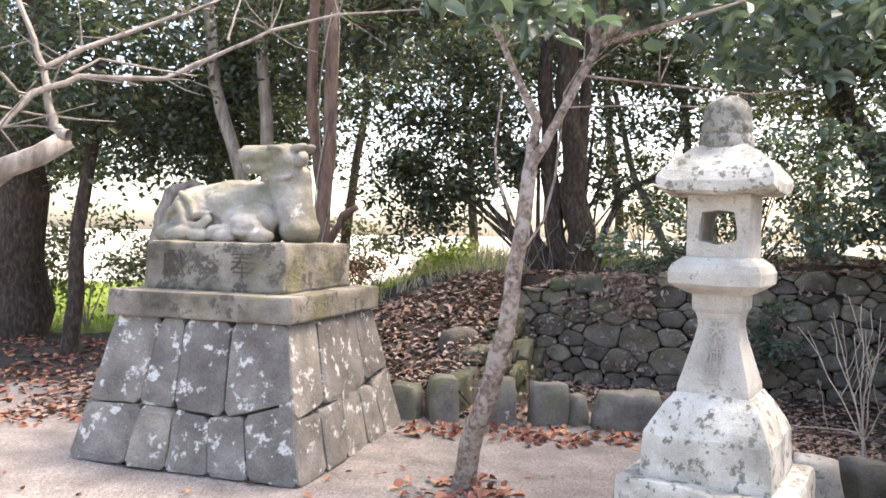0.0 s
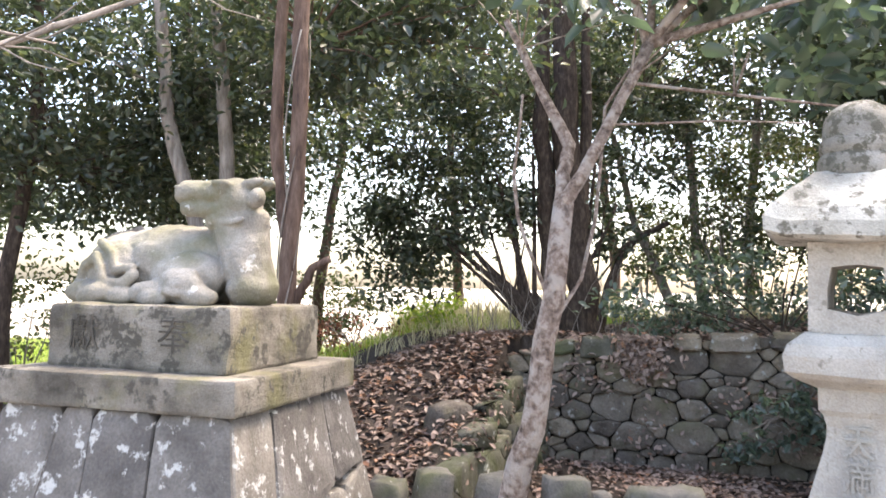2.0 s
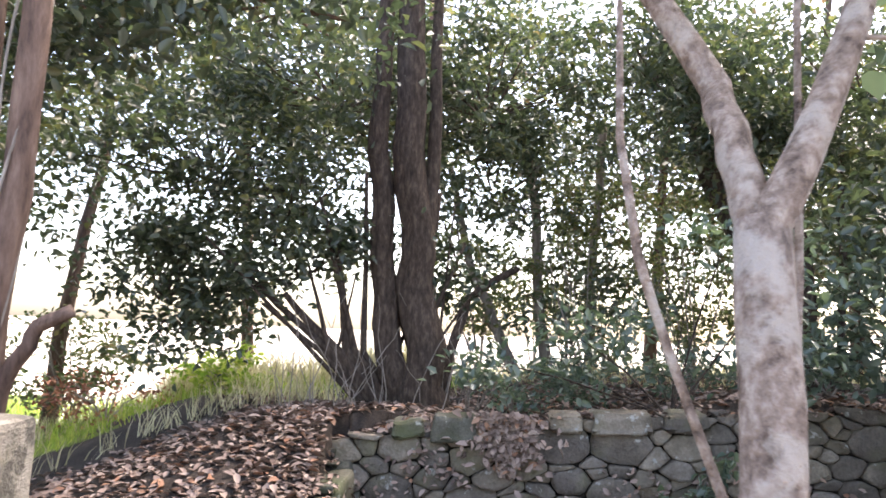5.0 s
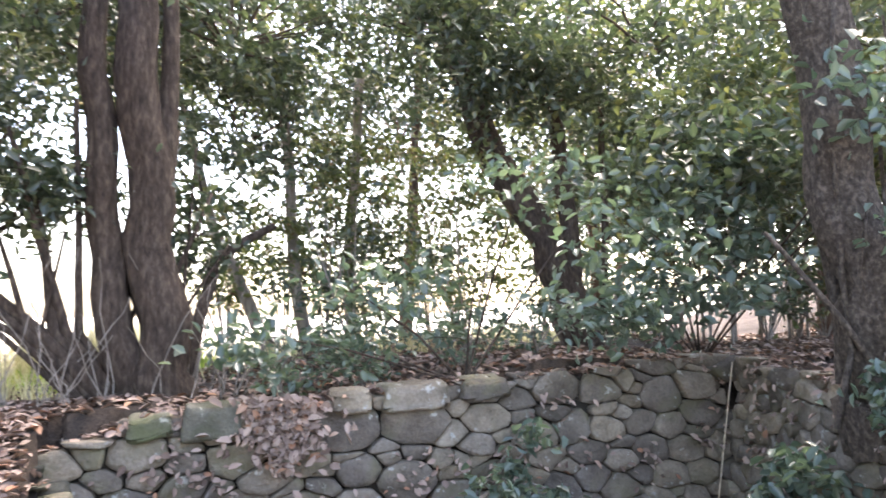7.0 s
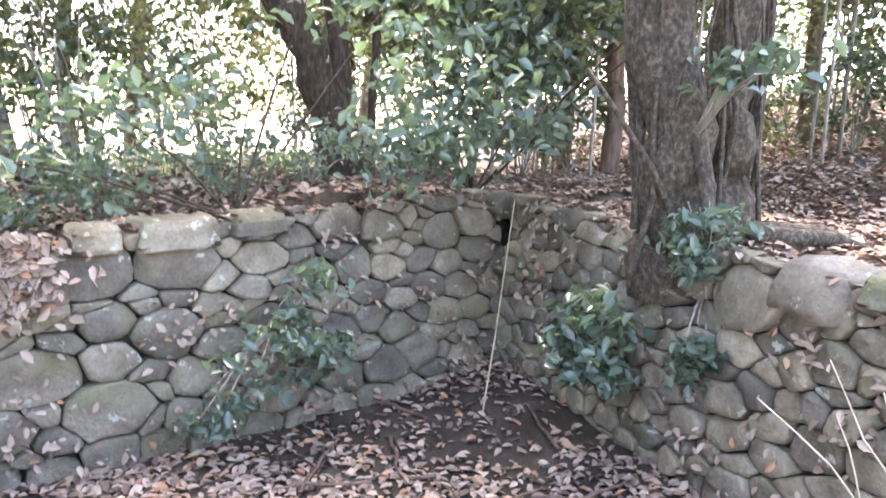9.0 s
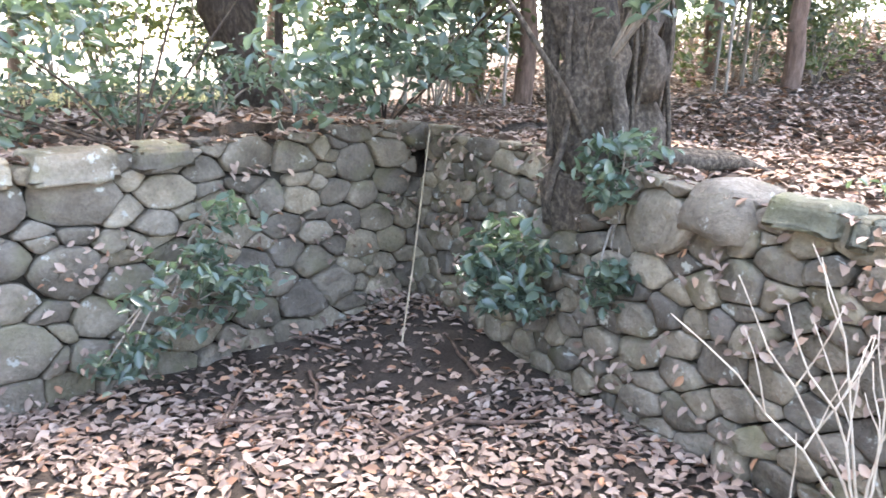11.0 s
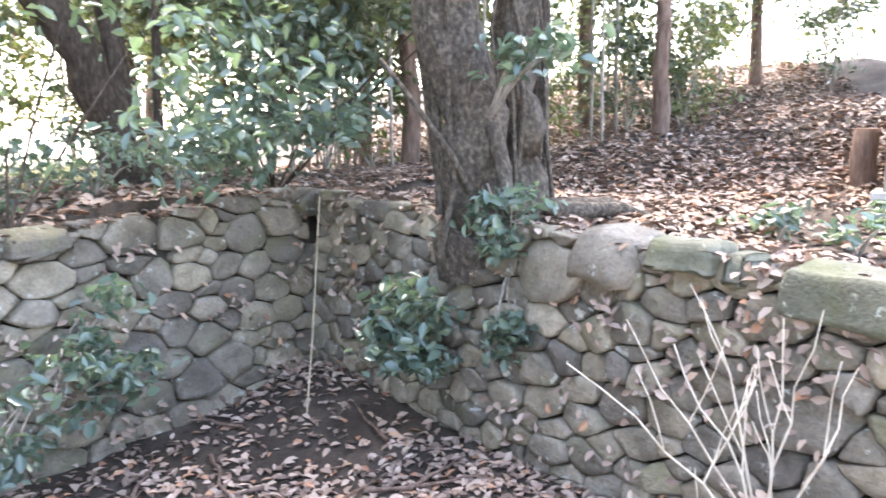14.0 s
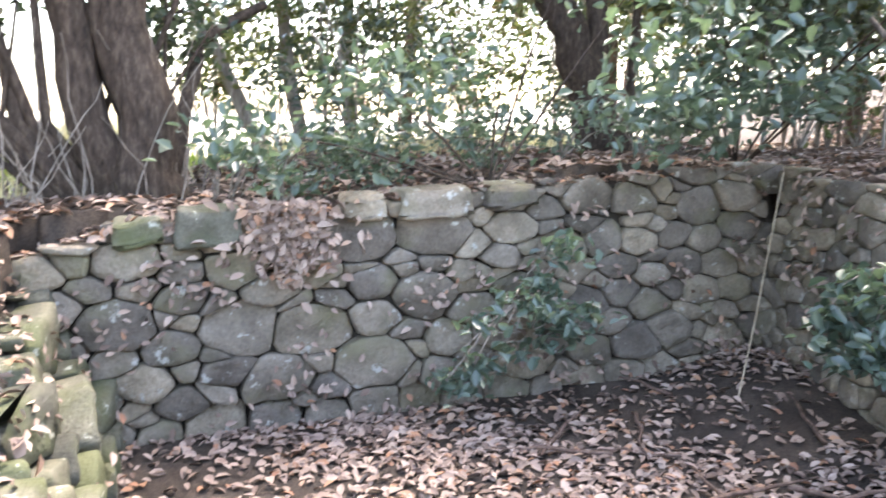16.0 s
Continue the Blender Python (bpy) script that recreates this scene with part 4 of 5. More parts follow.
# the big tree on the east wall
tree("massive old double-trunked tree rooted on the wall top", (4.6, 5.4, 1.1),
     [([(4.55, 5.4, 0.95), (4.5, 5.43, 1.3), (4.42, 5.48, 1.9), (4.32, 5.55, 2.6), (4.2, 5.65, 3.6), (4.15, 5.7, 5.5)], [0.3, 0.22, 0.185, 0.165, 0.15, 0.12]),
      ([(4.78, 5.26, 0.95), (4.74, 5.28, 1.5), (4.72, 5.28, 1.9), (4.86, 5.24, 2.5), (4.95, 5.25, 3.6), (5.1, 5.4, 5.5)], [0.25, 0.17, 0.14, 0.135, 0.13, 0.1]),
      ([(4.7, 5.05, 1.2), (5.0, 4.7, 1.22), (5.25, 4.45, 1.12)], [0.08, 0.045, 0.02]), ([(4.6, 5.05, 1.2), (4.85, 4.6, 1.2), (4.95, 4.3, 1.08)], [0.07, 0.04, 0.015]), ([(4.25, 5.3, 1.7), (4.15, 5.2, 1.3), (4.2, 5.1, 0.9)], [0.05, 0.04, 0.03]),
      ([(4.4, 5.35, 1.15), (4.12, 5.5, 1.55), (4.0, 5.85, 2.05)], [0.022, 0.02, 0.013]), ([(4.55, 5.6, 1.1), (4.5, 5.75, 2.2), (4.4, 5.8, 4.0)], [0.05, 0.045, 0.04]), ([(4.95, 5.2, 1.15), (5.05, 5.1, 2.2), (5.1, 5.1, 4.0)], [0.06, 0.045, 0.04]), ([(4.35, 5.62, 1.2), (4.38, 5.65, 2.4), (4.3, 5.7, 4.0)], [0.03, 0.025, 0.02])],
     # last three volumes: unseen overhead boughs, added to shade terrace and hollow
     [((5.4, 6.9, 2.7), (0.9, 0.7, 0.6), 22), ((6.2, 6.4, 4.2), (1.2, 1.0, 0.6), 14), ((5.2, 4.3, 5.3), (1.7, 1.3, 0.6), 40), ((3.6, 5.6, 6.2), (2.3, 1.9, 0.6), 60), ((3.8, 8.2, 6.2), (2.0, 1.6, 0.5), 46)], BARK_OLD, LEAF_DARK, 13)
# creeping stems and hanging roots round the big trunk
rr = random.Random(15)
creepers = []
for n_ in range(16):
    a_ = rr.uniform(2.4, 5.4)
    c, r_ = ((4.48, 5.45), 0.25) if n_ % 2 else ((4.75, 5.28), 0.2)
    foot = (c[0] + (r_ + rr.uniform(0.02, 0.18)) * math.cos(a_), c[1] + (r_ + rr.uniform(0.02, 0.18)) * math.sin(a_))
    path_ = [(foot[0], foot[1], rr.uniform(0.85, 1.05))]
    for z in (1.4, 1.8, 2.2, 2.7, 3.3):
        a_ += rr.uniform(-0.6, 0.6)
        path_.append((c[0] - 0.06 * (z - 1.2) * (1 if n_ % 2 else -1) + (r_ + rr.uniform(-0.04, 0.05)) * math.cos(a_), c[1] + (r_ + rr.uniform(-0.04, 0.05)) * math.sin(a_), z))
    w_ = rr.uniform(0.006, 0.018)
    creepers.append((path_, [w_ * 1.3, w_, w_, w_ * 0.9, w_ * 0.8, w_ * 0.6]))
creeper = thing("creeper", "tangle of dark creeper stems climbing the old trunk", "creeper", Matrix.Translation((4.5, 5.3, 0.95)))
for path_, radii_ in creepers:
    vs, fs = tube([(x - 4.5, y - 5.3, z - 0.95) for x, y, z in path_], radii_, 6, 0.15, 3)
    put("stem", mesh_of("stem", vs, fs, BARK_OLD, True), creeper)
# tree behind the statue, with the cut branch
tree("slender brown tree with a cut-off side branch behind the statue", (-1.08, 6.4, 0.05),
     [([(-1.1, 6.4, 0.0), (-1.05, 6.4, 1.2), (-0.98, 6.38, 2.2), (-0.98, 6.4, 3.8), (-1.05, 6.5, 5.5)], [0.085, 0.068, 0.062, 0.06, 0.045]),
      ([(-1.0, 6.4, 1.25), (-0.92, 6.37, 1.5), (-0.84, 6.34, 1.66), (-0.71, 6.3, 1.73)], [0.045, 0.035, 0.032, 0.028]),
      ([(-1.06, 6.45, 1.9), (-1.16, 6.5, 2.6), (-1.12, 6.5, 4.5)], [0.045, 0.05, 0.04])],
     [((-1.0, 7.4, 4.0), (1.8, 1.2, 0.8), 34), ((0.3, 7.8, 4.1), (1.2, 1.0, 0.6), 20)], BARK_BROWN, LEAF_DARK, 14)
for x, y, tx, seed in ((-2.0, 8.2, -2.5, 21), (-1.85, 8.25, -1.95, 22)):
    tree("thin grey-barked evergreen with bare lower stem", (x, y, gz(x, y)), [([(x, y, gz(x, y) - 0.05), (x, y, 1.6), (tx, y, 3.2), (tx - 0.2, y, 5)], [0.09, 0.08, 0.07, 0.05])],
         [((tx, y + 0.6, 3.9), (1.4, 1.1, 1.1), 26)], BARK_GREY, LEAF_DARK, seed)
for x, y, r_, seed in ((-5.7, 10.2, 0.3, 23), (-4.3, 8.7, 0.08, 24), (-3.4, 11.2, 0.12, 25), (-7.5, 12.5, 0.2, 26)):
    tree("dark evergreen tree with dense low foliage at the grove's edge", (x, y, gz(x, y)), [([(x, y, -0.1), (x + 0.1, y, 1.5), (x + 0.3, y + 0.1, 3.2), (x + 0.2, y, 6)], [r_ * 1.3, r_, r_ * 0.85, r_ * 0.5])],
         [((x + 0.6, y + 0.2, 3.2), (1.7, 1.3, 1.15), 52), ((x + 0.3, y, 5.2), (1.9, 1.4, 1.2), 34)], BARK_DARK, LEAF_DARK, seed)
# grove beyond
rr = random.Random(77)
for n_, (x, y, low, r_) in enumerate([(-1.5, 13.5, 4.3, 1.9), (1.0, 14.5, 4.4, 2.2), (3.8, 14.0, 4.6, 2.0), (6.8, 12.6, 3.6, 1.9), (9.3, 11.0, 2.6, 1.9), (10.5, 8.2, 2.6, 1.8), (8.6, 7.0, 3.0, 1.5), (11.5, 5.2, 3.6, 1.9), (9.8, 4.2, 4.3, 1.6), (13.5, 2.6, 4.0, 2.0), (12.6, 0.2, 3.4, 1.9), (14.0, 8.0, 3.4, 2.4), (-9.5, 9.0, 3.0, 2.2), (12.5, 13.0, 3.4, 2.4)]):
    z = gz(x, y)
    lean_ = rr.uniform(-0.6, 0.6)
    tree("tall evergreen of the grove with a dark bare stem", (x, y, z), [([(x, y, z - 0.1), (x + lean_ * 0.3, y, z + 1.6), (x + lean_, y + 0.2, z + 3.5), (x + lean_, y, z + 6.5)], [0.11, 0.085, 0.07, 0.04])],
         [((x, y, low + 0.8), (r_, r_, 1.0), 32), ((x, y, low + 2.8), (r_ * 1.2, r_ * 1.2, 1.4), 30)], BARK_BROWN, LEAF_DARK if n_ % 2 else LEAF_LIGHT, 40 + n_, 0.13, 100, 0.4)
# thin stems among the grove on the east side
for n_ in range(18):
    x, y = rr.uniform(7.4, 11.0), rr.uniform(4.6, 9.0)
    z = gz(x, y)
    tree("thin straight sapling stem in the grove", (x, y, z), [([(x, y, z - 0.05), (x + rr.uniform(-0.1, 0.1), y, z + 1.5), (x + rr.uniform(-0.3, 0.3), y, z + 4.5)], [0.02, 0.017, 0.01])],
         [((x, y, z + 2.6), (0.5, 0.5, 1.2), 5)], BARK_GREY, LEAF_LIGHT, 80 + n_, 0.11, 70, 0.28, name="sapling")


# ---- pale flaky-barked tree by the path ----
def at_fork(p, q, n_, seed, r0, r1, wob=0.03):
    rng = random.Random(seed)
    pts = bend(p, q, n_, wob, rng)
    return pts, [r0 + (r1 - r0) * k_ / n_ for k_ in range(n_ + 1)]


def pale_tree():
    o = Vector((0.13, 3.95, 0))
    ob = thing("tree", "small leaning tree with pale flaking bark and bare forked limbs", "tree", Matrix.Translation(o))
    vs, fs = [], []
    rng = random.Random(3)

    def limb(pts, radii, sides=10, bumpy=0.18):
        path, rad = [], []
        for k_ in range(len(pts) - 1):
            seg = bend(pts[k_], pts[k_ + 1], 3, radii[k_] * 0.25, rng)
            path += seg[:-1]
            rad += [radii[k_] + (radii[k_ + 1] - radii[k_]) * t / 3 for t in range(3)]
        tube([p - o for p in path + [Vector(pts[-1])]], rad + [radii[-1]], sides, bumpy, 2.0, vs, fs)

    limb([(0.12, 3.97, -0.1), (0.14, 3.9, 0.12), (0.21, 3.72, 0.5), (0.31, 3.5, 1.0), (0.37, 3.46, 1.5), (0.42, 3.53, 1.88)], [0.09, 0.066, 0.06, 0.05, 0.043, 0.04])
    limb([(0.41, 3.52, 1.86), (0.43, 3.6, 2.0), (0.48, 3.7, 2.14), (0.38, 3.82, 2.4), (0.24, 3.95, 2.75)], [0.031, 0.029, 0.028, 0.022, 0.015])
    limb([(0.41, 3.52, 1.86), (0.52, 3.52, 2.05), (0.66, 3.55, 2.32), (0.78, 3.6, 2.55)], [0.031, 0.026, 0.024, 0.028])
    for dx, dy, dz in ((-0.14, 0, 0.5), (0.12, 0.1, 0.6), (0.5, 0.0, 0.45), (0.75, -0.1, 0.22), (0.35, -0.2, 0.5)):
        limb([(0.78, 3.6, 2.55), (0.78 + dx * 0.5, 3.6 + dy, 2.55 + dz * 0.5), (0.78 + dx, 3.6 + dy * 2, 2.55 + dz)], [0.022, 0.014, 0.006], 6, 0.1)
    limb([(0.7, 3.57, 2.38), (1.1, 3.5, 2.33), (1.6, 3.45, 2.28), (1.9, 3.4, 2.32)], [0.008, 0.007, 0.005, 0.003], 5, 0)
    limb([(0.62, 3.54, 2.2), (1.0, 3.4, 2.2), (1.3, 3.3, 2.18)], [0.005, 0.004, 0.003], 5, 0)
    limb([(0.36, 3.47, 1.3), (0.4, 3.57, 1.45), (0.3, 3.58, 1.68), (0.25, 3.59, 1.82), (0.235, 3.62, 2.0), (0.28, 3.7, 2.35)], [0.009, 0.009, 0.008, 0.008, 0.007, 0.005], 6, 0)
    limb([(0.38, 3.46, 1.42), (0.5, 3.55, 1.58), (0.57, 3.61, 1.82), (0.62, 3.66, 2.3), (0.74, 3.62, 2.5)], [0.008, 0.008, 0.008, 0.007, 0.006], 6, 0)
    for k_ in range(26):
        a = Vector(rng.choice(((0.3, 3.88, 2.6), (0.7, 3.57, 2.4), (0.78, 3.6, 2.6), (1.1, 3.6, 2.8), (0.9, 3.7, 2.85), (1.1, 3.5, 2.33), (0.24, 3.95, 2.7))))
        e = a + Vector((rng.uniform(-0.3, 0.35), rng.uniform(-0.2, 0.2), rng.uniform(-0.05, 0.3)))
        limb([a, a.lerp(e, 0.5), e], [0.005, 0.004, 0.002], 4, 0)
    limb([(0.2, 3.86, 0.6), (0.12, 3.75, 0.63)], [0.007, 0.003], 5, 0)
    put("trunk", mesh_of("trunk", vs, fs, BARK_PALE, True), ob)
    me = crown_mesh("crown", [((0.1, 2.75, 2.5), (0.35, 0.2, 0.16), 7), ((0.75, 3.6, 3.0), (0.9, 0.6, 0.25), 26), ((1.9, 3.9, 2.75), (0.7, 0.5, 0.4), 20)], o, LEAF_BLUE, 5, 0.13, 26, 0.13, 0.5)
    put("crown", me, ob)


pale_tree()


def bare_limb():
    o = Vector((-2.9, 2.5, 0))
    ob = thing("tree", "bare pruned tree with pale twiggy limbs reaching over the path", "tree", Matrix.Translation(o))
    vs, fs = [], []
    rng = random.Random(9)

    def limb(pts, radii, sides=8):
        path, rad = [], []
        for k_ in range(len(pts) - 1):
            seg = bend(pts[k_], pts[k_ + 1], 3, radii[k_] * 0.6, rng)
            path += seg[:-1]
            rad += [radii[k_] + (radii[k_ + 1] - radii[k_]) * t / 3 for t in range(3)]
        tube([p - o for p in path + [Vector(pts[-1])]], rad + [radii[-1]], sides, 0.15, 1.0, vs, fs)

    limb([(-2.9, 2.5, -0.1), (-2.85, 2.5, 0.8), (-2.6, 2.4, 1.2), (-2.2, 2.3, 1.45), (-1.75, 2.24, 1.64), (-1.5, 2.33, 1.82)], [0.13, 0.1, 0.075, 0.055, 0.042, 0.04])
    limb([(-1.38, 2.06, 1.80), (-1.44, 2.09, 1.83), (-1.48, 2.12, 1.94), (-1.51, 2.16, 2.05), (-1.56, 2.19, 2.15), (-1.63, 2.21, 2.30)], [0.022, 0.016, 0.013, 0.011, 0.01, 0.008])
    limb([(-1.56, 1.97, 1.81), (-1.50, 2.06, 1.94), (-1.39, 2.16, 2.02), (-1.14, 2.31, 2.05), (-1.00, 2.40, 2.15), (-0.79, 2.50, 2.29), (-0.53, 2.59, 2.39), (-0.20, 2.66, 2.44)], [0.011, 0.012, 0.011, 0.009, 0.008, 0.007, 0.005, 0.003], 6)
    limb([(-1.45, 2.03, 2.02), (-1.36, 2.12, 2.11), (-1.20, 2.24, 2.22), (-1.07, 2.33, 2.30), (-0.97, 2.41, 2.38)], [0.01, 0.009, 0.008, 0.006, 0.004], 6)
    limb([(-0.89, 2.23, 2.18), (-0.88, 2.28, 2.28), (-0.87, 2.33, 2.36)], [0.005, 0.004, 0.003], 5)
    limb([(-1.37, 2.06, 2.01), (-1.31, 2.14, 2.08), (-1.13, 2.26, 2.07), (-1.03, 2.34, 2.07)], [0.006, 0.005, 0.004, 0.003], 5)
    limb([(-1.56, 1.97, 1.88), (-1.49, 2.06, 1.87), (-1.39, 2.16, 1.87), (-1.30, 2.26, 1.88)], [0.004, 0.004, 0.003, 0.002], 5)
    limb([(-1.56, 1.97, 1.99), (-1.54, 2.04, 1.94), (-1.51, 2.11, 1.94)], [0.006, 0.005, 0.004], 5)
    # fine side twigs
    for _ in range(46):
        a = Vector(rng.choice([(-1.56, 1.97, 1.81), (-1.50, 2.06, 1.94), (-1.39, 2.16, 2.02), (-1.14, 2.31, 2.05), (-1.00, 2.40, 2.15), (-0.79, 2.50, 2.29), (-0.53, 2.59, 2.39), (-0.20, 2.66, 2.44), (-1.45, 2.03, 2.02), (-1.36, 2.12, 2.11), (-1.20, 2.24, 2.22), (-1.07, 2.33, 2.30), (-0.97, 2.41, 2.38), (-1.48, 2.12, 1.94), (-1.51, 2.16, 2.05), (-1.56, 2.19, 2.15), (-1.63, 2.21, 2.30)]))
        e = a + Vector((rng.uniform(-0.22, 0.28), rng.uniform(-0.15, 0.15), rng.uniform(-0.12, 0.22)))
        limb([a, a.lerp(e, 0.5) + Vector((0, 0, rng.uniform(-0.03, 0.03))), e], [0.003, 0.0024, 0.0015], 4)
    put("trunk", mesh_of("trunk", vs, fs, BARK_GREY, True), ob)


bare_limb()


# ---- shrubs, ivy and wall plants ----
def shrub(label, x, y, z, volumes, mat, seed, size, per=40, spread=0.12, stems=5, wide=0.5, category="shrub", bark=None, name="shrub"):
    rng = random.Random(seed)
    st = []
    for c, r_, _ in volumes:
        for _ in range(stems):
            e = (c[0] + rng.uniform(-1, 1) * r_[0] * 0.7, c[1] + rng.uniform(-1, 1) * r_[1] * 0.7, c[2] + rng.uniform(-0.3, 0.9) * r_[2])
            m_ = ((x + e[0]) / 2 + rng.uniform(-0.05, 0.05), (y + e[1]) / 2, (z + e[2]) / 2 + 0.05)
            st.append(([(x, y, z), m_, e], [0.011, 0.008, 0.003]))
    return tree(label, (x, y, z), st, volumes, bark or BARK_GREY, mat, seed, size, per, spread, wide, category, name, 0.004)


shrub("glossy broad-leaved seedling growing out of the wall", 3.6, 7.58, 0.45, [((3.35, 7.3, 0.42), (0.4, 0.15, 0.25), 13), ((3.8, 7.2, 0.35), (0.3, 0.12, 0.12), 5), ((3.0, 7.5, 0.1), (0.2, 0.1, 0.15), 5), ((3.6, 7.3, 0.75), (0.15, 0.1, 0.15), 4)], LEAF_BLUE, 31, 0.085, 22, 0.07)
shrub("dark glossy broad-leaved bush hanging off the wall", 4.45, 5.75, 0.8, [((4.15, 5.78, 0.55), (0.24, 0.2, 0.33), 20)], LEAF_BLUE, 32, 0.095, 26, 0.08)
shrub("bright green ivy climbing the big tree's foot", 4.3, 5.2, 0.9, [((4.05, 5.2, 1.22), (0.25, 0.18, 0.22), 13), ((4.0, 5.15, 0.7), (0.12, 0.1, 0.4), 10)], LEAF_BLUE, 33, 0.075, 22, 0.07, category="ivy", name="ivy")
shrub("low leafy spray in front of the big trunk", 4.3, 5.35, 1.7, [((4.0, 5.05, 2.05), (0.32, 0.2, 0.1), 8)], LEAF_BLUE, 34, 0.1, 22, 0.08)
shrub("drooping broad-leaved branch with bluish glossy leaves", 6.1, 7.5, 1.15, [((4.9, 6.8, 2.0), (1.35, 0.5, 0.6), 50), ((4.1, 6.9, 1.65), (0.6, 0.25, 0.22), 18), ((5.5, 6.9, 2.7), (1.2, 0.5, 0.4), 24), ((4.3, 5.3, 2.75), (0.6, 0.3, 0.3), 12)], LEAF_BLUE, 35, 0.1, 20, 0.15, 2, bark=BARK_DARK)
for n_, (x, y, s) in enumerate([(2.6, 8.75, 0.5), (3.2, 8.6, 0.6), (3.9, 8.3, 0.55), (4.6, 8.1, 0.5), (5.2, 7.8, 0.5)]):
    z = gz(x, y)
    shrub("low glossy undergrowth on the wall top", x, y, z, [((x, y, z + 0.25), (0.45, 0.3, 0.2), 12)], LEAF_BLUE, 50 + n_, 0.062, 34, 0.1)
for n_, (x, y, h, m_) in enumerate([(3.4, 11.3, 1.2, 0), (4.3, 10.8, 1.4, 0), (5.0, 11.0, 1.5, 0), (4.0, 9.9, 0.9, 1), (5.3, 9.7, 1.2, 0), (6.0, 10.6, 1.4, 0), (7.2, 10.0, 1.3, 1), (8.2, 9.0, 1.5, 0), (9.2, 8.0, 1.5, 1), (9.6, 6.6, 1.3, 0), (8.0, 7.8, 1.0, 1), (10.5, 3.9, 0.9, 0), (12.5, 4.5, 1.4, 0), (12.0, 1.8, 1.2, 1), (-4.6, 12.5, 0.8, 1), (-6.2, 11.8, 0.9, 1), (4.6, 12.2, 1.9, 0), (6.4, 11.6, 2.0, 0), (7.8, 10.8, 2.0, 0), (8.9, 9.8, 1.9, 0), (9.9, 8.8, 1.8, 0), (13.0, 3.2, 1.2, 0), (13.6, 5.6, 1.6, 0), (12.4, 7.0, 1.8, 0), (14.2, 1.4, 1.3, 0), (-3.6, 11.6, 1.0, 1), (-2.4, 12.4, 0.9, 0), (-5.0, 10.9, 1.0, 0), (-1.2, 13.2, 0.8, 0)]):
    z = gz(x, y)
    shrub("loose sunlit yellow-green shrub at the grove's edge", x, y, z, [((x, y, z + h), (0.9, 0.6, h * 0.85), 26)], (LEAF_LIGHT, LEAF_DARK)[m_], 60 + n_, 0.085, 46, 0.17, 7)


for n_, (x, y, h) in enumerate([(9.6, 6.0, 0.9), (10.4, 4.6, 0.8), (11.6, 6.6, 1.1), (12.4, 3.6, 1.0), (9.0, 7.6, 0.9), (13.2, 5.2, 1.3)]):
    z = gz(x, y)
    shrub("loose dark evergreen undergrowth behind the leafy mound", x, y, z, [((x, y, z + h), (1.0, 0.8, h * 0.9), 26)], (LEAF_LIGHT, LEAF_DARK)[n_ % 2], 80 + n_, 0.11, 32, 0.2, 6)
shrub("overhanging broad-leaved branch with bluish glossy leaves above the wall", 3.6, 7.9, 1.1, [((3.3, 8.1, 1.6), (0.9, 0.4, 0.4), 26), ((2.5, 8.5, 1.45), (0.7, 0.35, 0.3), 14), ((4.2, 7.6, 2.6), (0.9, 0.4, 0.35), 18)], LEAF_BLUE, 86, 0.095, 15, 0.16, 2, bark=BARK_DARK)

x, y = 0.38, 11.76
shrub("small bright yellow-green bush on the sunny bank", x, y, gz(x, y), [((x, y, gz(x, y) + 0.25), (0.4, 0.3, 0.25), 16), ((x + 0.4, y - 0.3, gz(x, y) + 0.1), (0.35, 0.25, 0.1), 8)], GRASS_BLADE, 101, 0.09, 30, 0.1, 4)
shrub("dark dense evergreen bough mass behind the statue", -3.0, 10.8, gz(-3.0, 10.8), [((-3.0, 10.4, 2.75), (1.7, 0.8, 0.65), 44)], LEAF_DARK, 103, 0.1, 90, 0.24, 6, bark=BARK_DARK)
x, y = -0.75, 11.6
shrub("dry reddish-brown shrub on the sunny bank", x, y, gz(x, y), [((x, y, gz(x, y) + 0.3), (0.7, 0.35, 0.28), 22)], LEAF_RED, 102, 0.06, 22, 0.12, 9)


